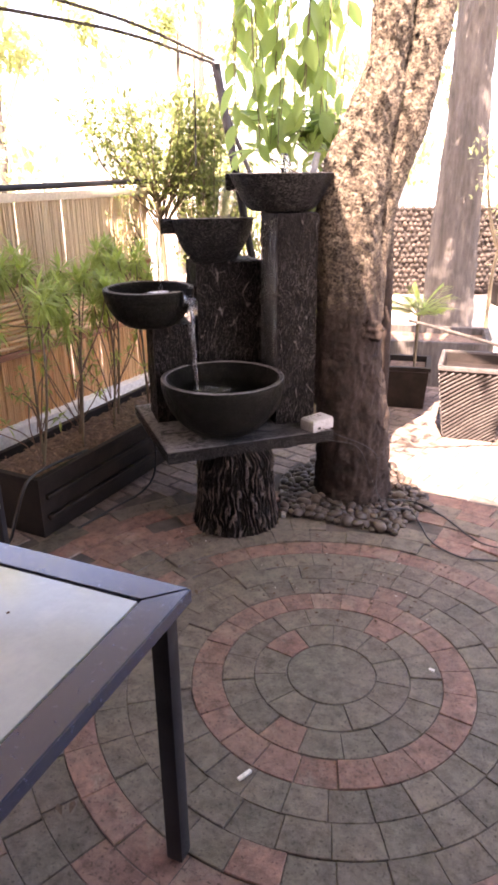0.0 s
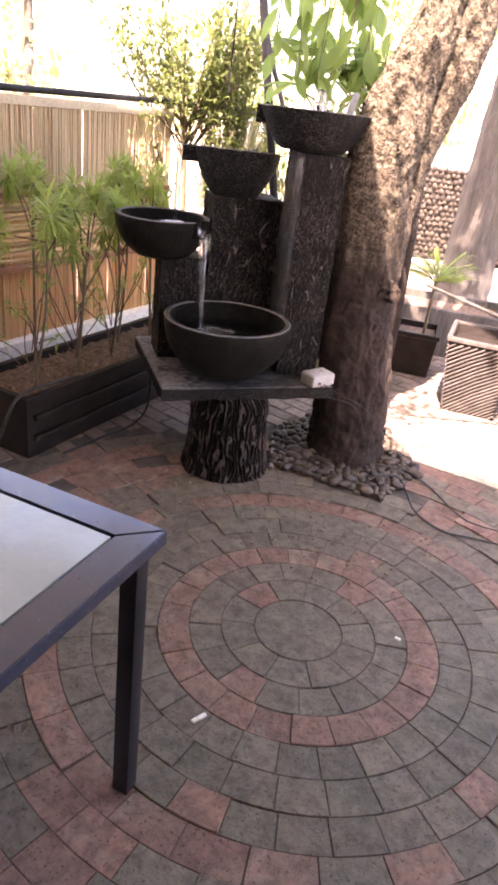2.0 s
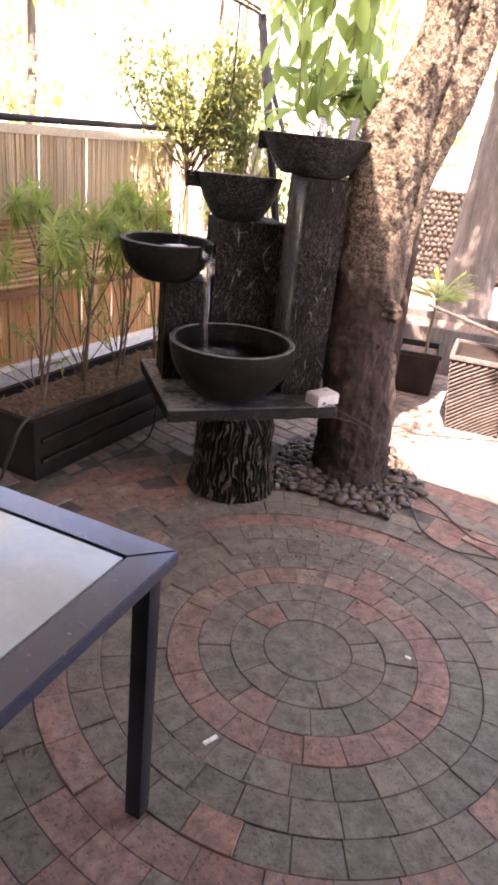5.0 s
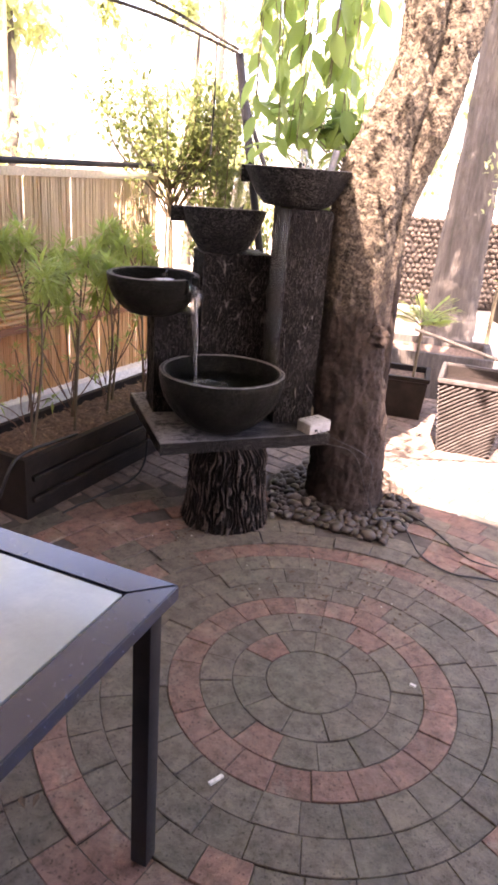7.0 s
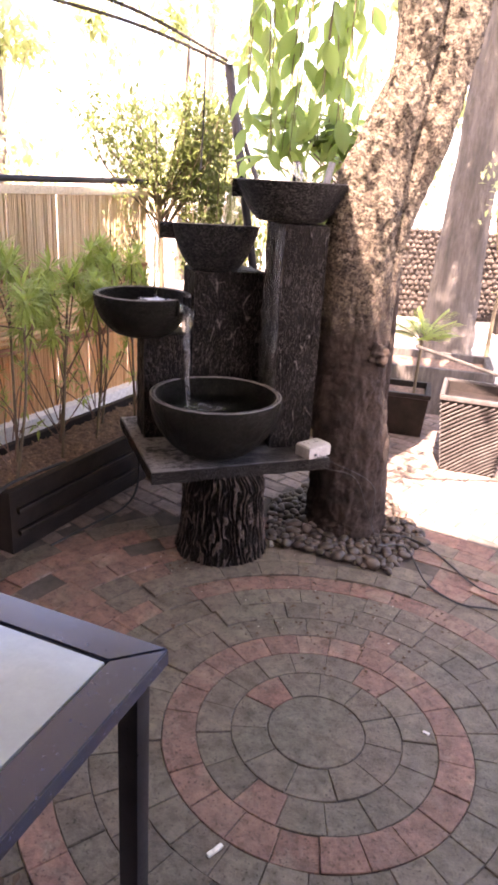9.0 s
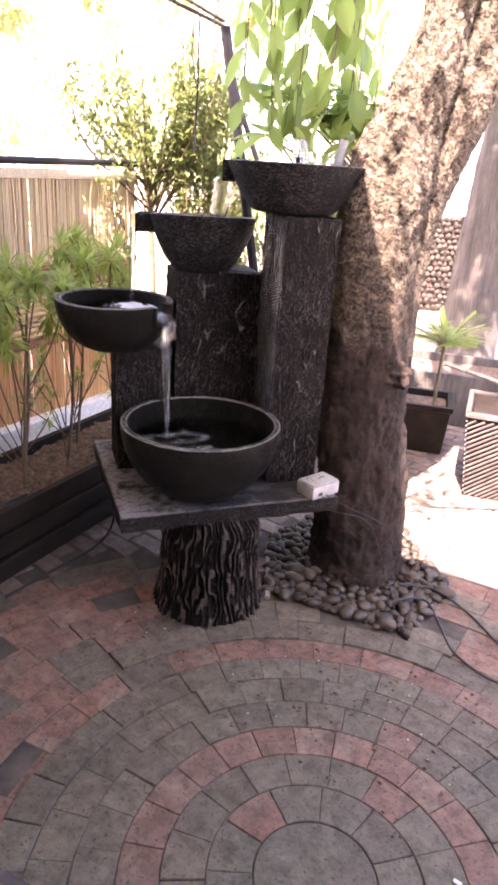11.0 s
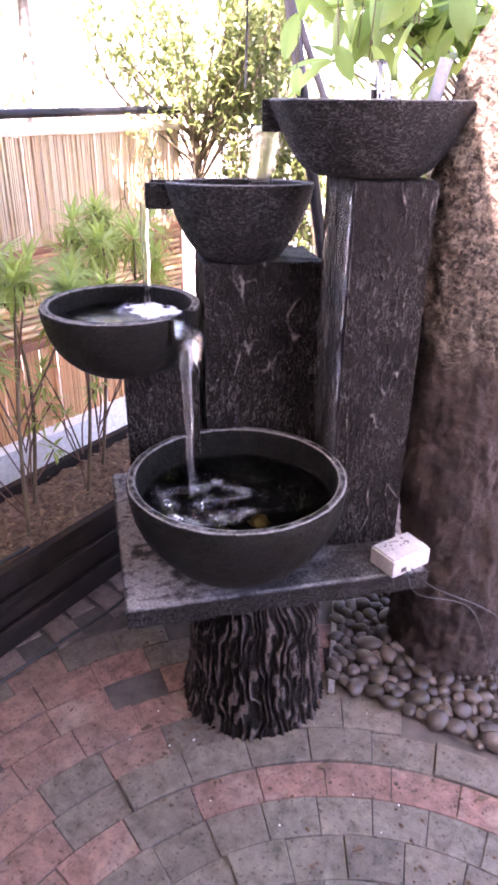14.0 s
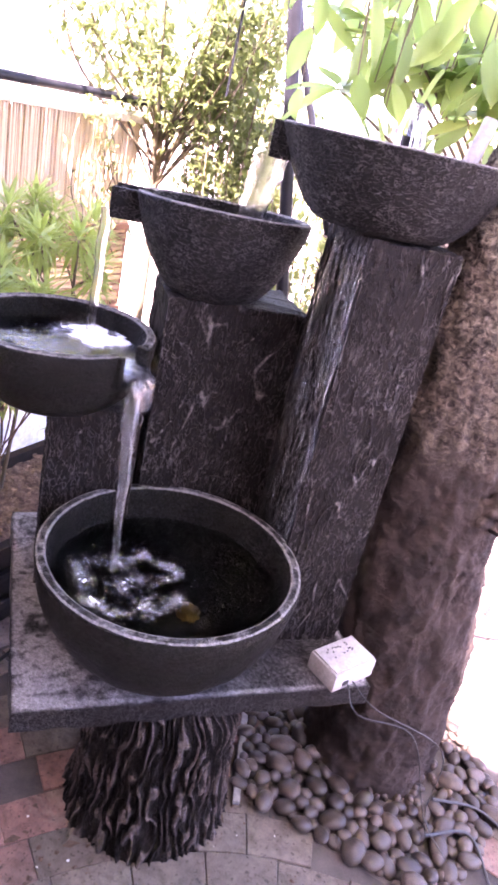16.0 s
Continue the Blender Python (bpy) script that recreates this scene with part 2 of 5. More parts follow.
WHITE_BOX = surface("white_plastic", (0.3, 0.285, 0.27), (0.44, 0.415, 0.39), 14, 120, 0.5, relief=0.15, depth=0.001, stain=(0.36, 0.33, 0.31))
WHITE_WALL = surface("white_paint", (0.7, 0.69, 0.66), (0.82, 0.81, 0.78), 2, 40, 0.8, relief=0.2)
ROCK = surface("dark_rock", (0.018, 0.013, 0.01), (0.08, 0.058, 0.045), 10, 70, 0.9, relief=0.8, depth=0.02, vary=0.4)
CABLE = surface("cable_rubber", (0.012, 0.012, 0.012), (0.03, 0.03, 0.03), 20, 120, 0.55, relief=0.1)
TWIG = surface("red_brown_twig", (0.1, 0.055, 0.035), (0.24, 0.14, 0.09), 20, 90, 0.75, stretch=(1, 1, 0.3), relief=0.4)
STEM = surface("green_brown_stem", (0.1, 0.075, 0.045), (0.22, 0.17, 0.1), 20, 90, 0.75, stretch=(1, 1, 0.3), relief=0.4)
CLOTH = leafy("shade_cloth", (0.245, 0.238, 0.23), (0.325, 0.315, 0.305), (0.4, 0.385, 0.37), 0.35)
for mat in (GREY_PAVER, RED_PAVER, MIXED_PAVER, PEBBLE):
    mat.node_tree.nodes["Principled BSDF"].inputs["Specular IOR Level"].default_value = 0.3
DULL_WALL = surface("dull_brown_plaster", (0.11, 0.085, 0.07), (0.17, 0.135, 0.11), 2, 40, 0.9, relief=0.3)
EDGING = surface("pale_edging", (0.17, 0.15, 0.13), (0.33, 0.3, 0.27), 20, 90, 0.9, relief=0.5)
DRY_LEAF = surface("dry_leaf", (0.04, 0.024, 0.015), (0.12, 0.07, 0.04), 40, 90, 0.8, relief=0.3)
LITTER = surface("pale_litter", (0.6, 0.57, 0.52), (0.75, 0.72, 0.66), 40, 90, 0.7, relief=0.3)
LEAF_BIG = leafy("large_leaf", (0.11, 0.175, 0.045), (0.21, 0.295, 0.095), (0.4, 0.55, 0.16), 0.5)
LEAF_SHRUB = leafy("shrub_leaf", (0.05, 0.068, 0.02), (0.125, 0.15, 0.05), (0.23, 0.28, 0.09), 0.45)
LEAF_SPIKE = leafy("spiky_leaf", (0.13, 0.19, 0.045), (0.34, 0.43, 0.115), (0.55, 0.68, 0.16), 0.4)
LEAF_FAR = leafy("far_leaf", (0.22, 0.25, 0.11), (0.34, 0.37, 0.2), (0.5, 0.56, 0.26), 0.45)


def water_material():
    m, nt, b = material("fountain_water")
    b.inputs["Base Color"].default_value = (0.75, 0.8, 0.8, 1)
    b.inputs["Roughness"].default_value = 0.04
    b.inputs["IOR"].default_value = 1.33
    b.inputs["Transmission Weight"].default_value = 1.0
    v = coords(nt)
    bump(nt, b, noise_tex(nt, v, 22, 3, 0.5, 0.8), 0.35, 0.012)
    return m


def stream_material():
    m, nt, b = material("falling_water")
    v = coords(nt, (1, 1, 0.12))
    streak = noise_tex(nt, v, 120, 3)
    b.inputs["Base Color"].default_value = (0.9, 0.92, 0.92, 1)
    b.inputs["Alpha"].default_value = 0.78
    b.inputs["Roughness"].default_value = 0.12
    b.inputs["IOR"].default_value = 1.33
    link(nt, ramp(nt, streak, [(0.4, (1, 1, 1)), (0.8, (0.86, 0.86, 0.86))]), b.inputs["Transmission Weight"])
    bump(nt, b, streak, 0.25, 0.003)
    return m


def foam_material():
    m, nt, b = material("water_foam")
    v = coords(nt)
    n = noise_tex(nt, v, 70, 6, 0.7, 0.3)
    b.inputs["Base Color"].default_value = (0.8, 0.82, 0.82, 1)
    b.inputs["Roughness"].default_value = 0.75
    at = nt.nodes.new("ShaderNodeAttribute")
    at.attribute_name = "ridge"
    mul = nt.nodes.new("ShaderNodeMath")
    mul.operation = "MULTIPLY_ADD"
    link(nt, n, mul.inputs[0])
    mul.inputs[1].default_value = 1.0
    link(nt, at.outputs["Fac"], mul.inputs[2])
    link(nt, ramp(nt, mul.outputs[0], [(0.7, (0, 0, 0)), (1.05, (0.34, 0.34, 0.34)), (1.4, (0.85, 0.85, 0.85))]), b.inputs["Alpha"])
    bump(nt, b, n, 0.25, 0.006)
    return m


WATER, STREAM, FOAM = water_material(), stream_material(), foam_material()

# ---- building helpers ----
PLACE = {}


def thing(name, at, label, category, group="", kind=""):
    ob = new(name)
    ob.empty_display_size = 0.1
    m = Matrix.Translation(at)
    ob.matrix_basis = m
    PLACE[ob] = m
    return tagged(ob, label, category, group, kind)


def mesh_of(name, bm, mat, smooth=None):
    me = bpy.data.meshes.new(name)
    if smooth is not None:
        for f in bm.faces:
            f.smooth = True
    bm.to_mesh(me)
    bm.free()
    me.materials.append(mat)
    if smooth:
        me.set_sharp_from_angle(angle=radians(smooth))
    return me


def part(name, bm, mat, parent=None, label="", smooth=None):
    """Links a bmesh, given in world places, as one mesh under a thing or a part."""
    m = PLACE.get(parent, Matrix())
    bm.transform(m.inverted())
    ob = new(name, mesh_of(name, bm, mat, smooth))
    if parent:
        ob.parent = parent
        PLACE[ob] = m
    if label:
        tagged(ob, label)
    return ob


def structure(name, bm, mat, label="", smooth=None):
    return tagged(part(name, bm, mat, None, label, smooth), kind="structure")


def box(bm, m, sx, sy, sz, bevel=0.0):
    """A box with its base centre at the pose m."""
    r = bmesh.ops.create_cube(bm, size=1.0, matrix=m @ Matrix.Translation((0, 0, sz / 2)) @ Matrix.Diagonal((sx, sy, sz, 1)))
    if bevel:
        es = list({e for v in r["verts"] for e in v.link_edges})
        bmesh.ops.bevel(bm, geom=es, offset=bevel, segments=2, profile=0.6, affect="EDGES")
    return bm


def boxes(*items):
    bm = bmesh.new()
    for it in items:
        box(bm, *it)
    return bm


def tube(points, radii, sides=8, bm=None, wobble=0.0, cap=True):
    """A tube through points, with one radius or a radius for each."""
    bm = bm or bmesh.new()
    pts = [Vector(p) for p in points]
    radii = radii if isinstance(radii, (list, tuple)) else [radii] * len(pts)
    rings, side = [], None
    for i, p in enumerate(pts):
        d = (pts[min(i + 1, len(pts) - 1)] - pts[max(i - 1, 0)]).normalized()
        if side is None:
            side = d.orthogonal().normalized()
        side = (side - d * side.dot(d)).normalized()
        up = d.cross(side)
        ring = []
        for k in range(sides):
            a = 2 * math.pi * k / sides
            r = radii[i]
            if wobble:
                r *= 1 + wobble * noise.noise(Vector((3 * math.cos(a), 3 * math.sin(a), p.z * 4 + i)))
            ring.append(bm.verts.new(p + (side * math.cos(a) + up * math.sin(a)) * r))
        rings.append(ring)
    for a, b in zip(rings, rings[1:]):
        for k in range(sides):
            bm.faces.new((a[k], a[(k + 1) % sides], b[(k + 1) % sides], b[k]))
    if cap:
        bm.faces.new(rings[0][::-1])
        bm.faces.new(rings[-1])
    return bm


def spline(points, n=6):
    """Points on a smooth line through the given ones."""
    p = [Vector(q) for q in points]
    p = [2 * p[0] - p[1]] + p + [2 * p[-1] - p[-2]]
    out = []
    for i in range(1, len(p) - 2):
        for k in range(n):
            t = k / n
            a, b, c, d = p[i - 1 : i + 3]
            out.append(0.5 * (2 * b + (c - a) * t + (2 * a - 5 * b + 4 * c - d) * t * t + (3 * b - a - 3 * c + d) * t ** 3))
    return out + [p[-2]]


def lathe(bm, centre, profile, n=64, change=None):
    """Turns (radius, z) round a centre; change(angle, step, radius, z) may alter a point."""
    rings = []
    for j, (r, z) in enumerate(profile):
        ring = []
        for k in range(n):
            a = 2 * math.pi * k / n
            rr, zz = change(a, j, r, z) if change else (r, z)
            ring.append(bm.verts.new((centre[0] + rr * math.cos(a), centre[1] + rr * math.sin(a), centre[2] + zz)))
        rings.append(ring)
    for a, b in zip(rings, rings[1:]):
        for k in range(n):
            bm.faces.new((a[k], a[(k + 1) % n], b[(k + 1) % n], b[k]))
    return rings


def leaf_into(verts, faces, p, d, up, length, width, bend=0.2):
    """One pointed leaf of six vertices, added to lists."""
    d = d.normalized()
    s = d.cross(up)
    s = s.normalized() if s.length > 1e-4 else d.orthogonal().normalized()
    n = s.cross(d)
    i = len(verts)
    fold = 0.18 * width
    verts += [p, p + d * length * 0.4 + s * width / 2 + n * (fold - bend * length * 0.1), p + d * length * 0.45 - n * bend * length * 0.1,
              p + d * length * 0.4 - s * width / 2 + n * (fold - bend * length * 0.1), p + d * length - n * bend * length * 0.55]
    faces += [(i, i + 1, i + 2), (i, i + 2, i + 3), (i + 2, i + 1, i + 4), (i + 2, i + 4, i + 3)]


def from_lists(name, verts, faces, mat, parent=None, label=""):
    m = PLACE.get(parent, Matrix()).inverted()
    me = bpy.data.meshes.new(name)
    me.from_pydata([m @ Vector(v) for v in verts], [], faces)
    me.materials.append(mat)
    ob = new(name, me)
    if parent:
        ob.parent = parent
        PLACE[ob] = PLACE[parent]
    if label:
        tagged(ob, label)
    return ob


def rand_dir(rng, up=0.0):
    v = Vector((rng.gauss(0, 1), rng.gauss(0, 1), rng.gauss(0, 1) + up))
    return v.normalized() if v.length > 1e-3 else Vector((0, 0, 1))

# ---- ground ----
ROUND = Vector((0.052, 2.221, 0.0))
bm = bmesh.new()
bmesh.ops.create_grid(bm, x_segments=2, y_segments=2, size=600, matrix=pose(0, 0, -0.03))
structure("ground", bm, EARTH, "pale dusty ground beyond the paving")
bm = bmesh.new()
box(bm, pose(-0.2, 1.5, -0.0415), 5.8, 9.4, 0.035)
pavement = structure("pavement", bm, JOINT, "grey and red concrete pavers laid in rings")

# ---- fountain ----
FA = Vector((-1.043, 2.534, 0.0))
FTURN = 55.9
FM = pose(FA.x, FA.y, 0, 0, 0, FTURN)


def fuv(u, v, z=0.0):
    return FM @ Vector((u, v, z))


fountain = thing("fountain", fuv(0.415, 0.38), "black carved concrete tiered fountain with four bowls and running water", "fountain")
SLAB_Z = 0.47


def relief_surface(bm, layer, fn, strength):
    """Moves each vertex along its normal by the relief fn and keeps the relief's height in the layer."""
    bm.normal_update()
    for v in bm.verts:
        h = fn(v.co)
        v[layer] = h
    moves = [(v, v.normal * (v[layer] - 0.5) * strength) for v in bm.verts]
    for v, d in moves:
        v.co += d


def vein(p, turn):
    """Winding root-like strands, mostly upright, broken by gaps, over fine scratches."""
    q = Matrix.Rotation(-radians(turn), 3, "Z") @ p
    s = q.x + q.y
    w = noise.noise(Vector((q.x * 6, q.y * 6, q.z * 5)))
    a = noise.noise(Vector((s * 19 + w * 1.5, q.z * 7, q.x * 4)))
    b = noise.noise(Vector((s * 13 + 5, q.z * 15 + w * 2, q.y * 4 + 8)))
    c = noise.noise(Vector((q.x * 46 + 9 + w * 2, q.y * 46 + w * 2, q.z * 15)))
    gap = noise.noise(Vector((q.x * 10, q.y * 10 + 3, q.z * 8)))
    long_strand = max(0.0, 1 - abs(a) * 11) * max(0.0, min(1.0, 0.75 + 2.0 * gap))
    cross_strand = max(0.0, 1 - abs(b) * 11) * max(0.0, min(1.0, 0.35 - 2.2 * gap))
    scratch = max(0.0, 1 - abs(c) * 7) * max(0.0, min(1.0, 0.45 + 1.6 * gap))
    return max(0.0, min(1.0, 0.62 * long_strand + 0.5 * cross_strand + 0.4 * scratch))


def column(u0, u1, v0, v1, z0, z1, label):
    bm = bmesh.new()
    layer = bm.verts.layers.float.new("ridge")
    n, nz = 84, int((z1 - z0) / 0.0055)
    grid = []
    m = 0.012
    loop = []
    cs = [(u0, v0), (u1, v0), (u1, v1), (u0, v1)]
    for (ua, va), (ub, vb) in zip(cs, cs[1:] + cs[:1]):
        for k in range(n):
            t = k / n
            loop.append((ua + (ub - ua) * t, va + (vb - va) * t))
    mid = ((u0 + u1) / 2, (v0 + v1) / 2)
    for j in range(nz + 1):
        z = z0 + (z1 - z0) * j / nz
        s = 1.0 - (0.05 if j == nz else 0)
        grid.append([bm.verts.new(fuv(mid[0] + (u - mid[0]) * s, mid[1] + (v - mid[1]) * s, z)) for u, v in loop])
    L = len(loop)
    for a, b in zip(grid, grid[1:]):
        for k in range(L):
            bm.faces.new((a[k], a[(k + 1) % L], b[(k + 1) % L], b[k]))
    bm.faces.new(grid[-1])
    bm.faces.new(grid[0][::-1])
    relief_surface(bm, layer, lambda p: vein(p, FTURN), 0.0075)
    # arris highlights painted pale along the upright corners
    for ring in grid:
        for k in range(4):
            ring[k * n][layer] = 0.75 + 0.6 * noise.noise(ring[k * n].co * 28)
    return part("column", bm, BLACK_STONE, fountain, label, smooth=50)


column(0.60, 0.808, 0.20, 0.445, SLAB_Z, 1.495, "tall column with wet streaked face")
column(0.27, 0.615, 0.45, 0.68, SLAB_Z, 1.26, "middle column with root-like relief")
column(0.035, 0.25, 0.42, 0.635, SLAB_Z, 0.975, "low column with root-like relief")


SM = pose(FA.x, FA.y, 0, 0, 0, 58.4)


def slab():
    bm = bmesh.new()
    layer = bm.verts.layers.float.new("ridge")
    bmesh.ops.create_grid(bm, x_segments=70, y_segments=64, size=0.5, matrix=SM @ pose(0.423, 0.38, SLAB_Z) @ Matrix.Diagonal((0.846, 0.76, 1, 1)))
    top = list(bm.faces)
    r = bmesh.ops.extrude_face_region(bm, geom=top)
    bmesh.ops.translate(bm, verts=[g for g in r["geom"] if isinstance(g, bmesh.types.BMVert)], vec=(0, 0, -0.055))
    bmesh.ops.recalc_face_normals(bm, faces=bm.faces)
    bm.normal_update()
    for v in bm.verts:
        q = SM.inverted() @ v.co
        g = noise.fractal(Vector((q.x * 9, q.y * 26, q.z * 40)), 1.0, 2.0, 4)
        # paler towards low x: wet sky sheen put into the colour, with scuffs
        sheen = max(0.0, 1 - max(0.0, q.x - 0.06) / 0.3) * (0.42 + 0.6 * noise.noise(Vector((q.x * 7 + 2, q.y * 7, 0))) + 0.9 * noise.noise(Vector((q.x * 30, q.y * 55, 1))))
        v[layer] = 0.2 + 0.3 * max(0.0, g) + 1.15 * max(0.0, min(0.9, sheen))
        edge = max(abs(q.x - 0.423) / 0.423, abs(q.y - 0.38) / 0.38)
        if edge > 0.985:
            v.co += v.normal * 0.006 * noise.noise(q * 14)
            v[layer] = 0.12
        elif edge > 0.96 and q.z > SLAB_Z - 0.02:
            v[layer] += 0.35 + 0.5 * noise.noise(q * 30)
        v.co.z += 0.0015 * g
    return part("slab", bm, SLAB_STONE, fountain, "black slab top with pale scuffs and painted sheen", smooth=40)


slab()


def pedestal():
    bm = bmesh.new()
    layer = bm.verts.layers.float.new("ridge")
    n, nz, c = 480, 100, Vector((-0.968, 2.931, 0))
    grid = []
    for j in range(nz + 1):
        z = (SLAB_Z - 0.05) * j / nz
        r0 = 0.189 + 0.033 * math.exp(-z / 0.09) - 0.044 * max(0.0, min(1.0, (z - 0.33) / 0.09)) ** 2
        ring = []
        for k in range(n):
            a = 2 * math.pi * k / n
            p = Vector((math.cos(a), math.sin(a), 0))
            w = 2.4 * noise.noise(Vector((p.x * 3, p.y * 3, z * 6))) + 1.7 * noise.noise(Vector((p.x * 7 + 4, p.y * 7, z * 15))) + 0.8 * noise.noise(Vector((p.x * 13, p.y * 13 + 9, z * 26)))
            h = 0.5 + 0.5 * math.cos(a * 48 + w * 2.7)
            gap = noise.noise(Vector((p.x * 5, p.y * 5 + 3, z * 13)))
            hh = max(0.0, min(1.0, h ** 2.6 * (0.8 + 0.9 * gap) + 0.2 * noise.noise(Vector((p.x * 22, p.y * 22, z * 34))) + 0.04))
            r = r0 + 0.016 * (hh - 0.5) + 0.008 * noise.noise(p * 2)
            vt = bm.verts.new(c + p * r + Vector((0, 0, z)))
            vt[layer] = hh
            ring.append(vt)
        grid.append(ring)
    for a, b in zip(grid, grid[1:]):
        for k in range(n):
            bm.faces.new((a[k], a[(k + 1) % n], b[(k + 1) % n], b[k]))
    bm.faces.new(grid[-1])
    return part("pedestal", bm, STUMP_STONE, fountain, "pedestal carved like a tree stump", smooth=70)


pedestal()


def bowl(c, z, rim, height, foot, spout_yaw=None, reach=0.06, half=0.045, drop=0.05, wall=0.026, water=None, label="", cone=0.0, mat=None, tip=0.0):
    """A round bowl whose rim lies at z; spout_yaw: the way its pouring lip points."""
    bm = bmesh.new()
    layer = bm.verts.layers.float.new("ridge")
    steps, power = 14, 1.35 - 0.3 * cone

    def swell(t):
        return (1 - cone) * math.sin(t * math.pi / 2) ** 0.9 + cone * t ** 0.8

    prof = [(0.02, -height)]
    for i in range(steps + 1):
        t = i / steps
        prof.append((foot + (rim - foot) * swell(t), -height + height * t ** power))
    outer = len(prof)
    prof += [(rim - 0.004, 0.004), (rim - 0.008, 0.005), (rim - wall + 0.008, 0.005), (rim - wall + 0.004, 0.004), (rim - wall, -0.003)]
    for i in range(steps - 1, -1, -1):
        t = i / steps
        prof.append((max(0.012, foot + (rim - foot) * swell(t) - wall), -height + 0.03 + (height - 0.03) * t ** power - 0.003))
    yaw = radians(spout_yaw) if spout_yaw is not None else None

    def change(a, j, r, zz):
        p = Vector((math.cos(a), math.sin(a), 0))
        if j < outer and j > 0:
            r += 0.004 * noise.noise(p * 5 + Vector((0, 0, zz * 12)))
        if yaw is not None:
            off = abs((a - yaw + math.pi) % (2 * math.pi) - math.pi) * rim
            if off < half and zz > -drop:
                zz = -drop + (zz + drop) * 0.05
        if tip and j > 0:
            zz += tip * r * math.cos(a + 0.8) * (1 + zz / height)
        return r, zz

    rings = lathe(bm, (c[0], c[1], z), prof, 96, change)
    bm.faces.new(rings[0][::-1])
    bm.faces.new(rings[-1])
    # pale highlight painted on both edges of the rim
    for j, ring in enumerate(rings):
        for v in ring:
            q = v.co
            h = 0.0
            if j in (outer, outer + 3):
                h = 1.0 + 0.6 * noise.noise(q * 40)
            elif j in (outer + 1, outer + 2):
                h = 0.45 + 0.4 * noise.noise(q * 50)
            v[layer] = max(0, min(1, h))
    ob = part("bowl", bm, mat, fountain, label, smooth=50)
    if yaw is not None:
        sm = Matrix.Translation((c[0], c[1], z - drop - 0.016)) @ Matrix.Rotation(yaw, 4, "Z")
        x0, x1 = rim - wall - 0.01, rim + reach
        ln, xc = x1 - x0, (x0 + x1) / 2
        sp = boxes((sm @ pose(xc, 0, 0), ln, 2 * half, 0.018, 0.004), (sm @ pose(xc, half, 0), ln, 0.018, drop + 0.018, 0.005), (sm @ pose(xc, -half, 0), ln, 0.018, drop + 0.018, 0.005))
        lay = sp.verts.layers.float.new("ridge")
        for v in sp.verts:
            v[lay] = 0.1
        part("spout", sp, mat, ob, "open pouring lip", smooth=40)
    if water is not None:
        wz, land, spread = water
        wr = rim - wall + 0.002
        wm = bmesh.new()
        bmesh.ops.create_circle(wm, cap_ends=True, segments=64, radius=wr * 0.985, matrix=pose(c[0], c[1], z + wz))
        part("water_surface", wm, WATER, ob, "dark rippled water")
        fm = bmesh.new()
        lay = fm.verts.layers.float.new("ridge")
        bmesh.ops.create_grid(fm, x_segments=24, y_segments=24, size=spread, matrix=pose(land[0], land[1], z + wz + 0.003))
        for v in fm.verts:
            d = (v.co - Vector((land[0], land[1], v.co.z))).length
            v[lay] = 0.38 * noise.noise(v.co * 22) - 0.05 + (0.34 * math.exp(-((d - 0.1) / 0.045) ** 2) + 0.42 * max(0.0, 1 - d / 0.07) if spread > 0.17 else 0.95 * max(0.0, 1 - d / spread))
        out = [v for v in fm.verts if (v.co - Vector((c[0], c[1], v.co.z))).length > wr * 0.95]
        bmesh.ops.delete(fm, geom=out, context="VERTS")
        part("foam", fm, FOAM, ob, "white foam where the water falls")
    return ob


B1, B2, B3, B4 = Vector((-0.952, 3.285, 1.66)), Vector((-1.285, 3.165, 1.455)), Vector((-1.438, 2.853, 1.146)), Vector((-1.007, 2.893, 0.759))
S1, S2, S3 = Vector((-1.17, 3.16)), Vector((-1.48, 2.985)), Vector((-1.225, 2.905))


def yaw_to(c, s):
    return math.degrees(math.atan2(s.y - c.y, s.x - c.x))


bowl(B1, B1.z, 0.245, 0.162, 0.14, yaw_to(B1, S1), 0.012, 0.05, 0.055, cone=0.75, label="top bowl with rough pale-flecked side", mat=CHISEL_STONE)
bowl(B2, B2.z, 0.205, 0.2, 0.1, yaw_to(B2, S2), 0.05, 0.04, 0.05, water=(-0.045, S1, 0.06), cone=0.6, label="second bowl with a square pouring lip", mat=CHISEL_STONE, tip=0.055)
bowl(B3, B3.z, 0.222, 0.185, 0.1, yaw_to(B3, S3), 0.0, 0.05, 0.055, water=(-0.045, S2 + Vector((0.03, -0.01)), 0.15), label="third bowl with a notched lip", mat=WET_STONE)
bowl(B4, B4.z, 0.295, 0.27, 0.12, None, water=(-0.075, Vector((-1.05, 2.81)), 0.19), label="large bottom bowl with painted rim highlight", mat=WET_STONE)


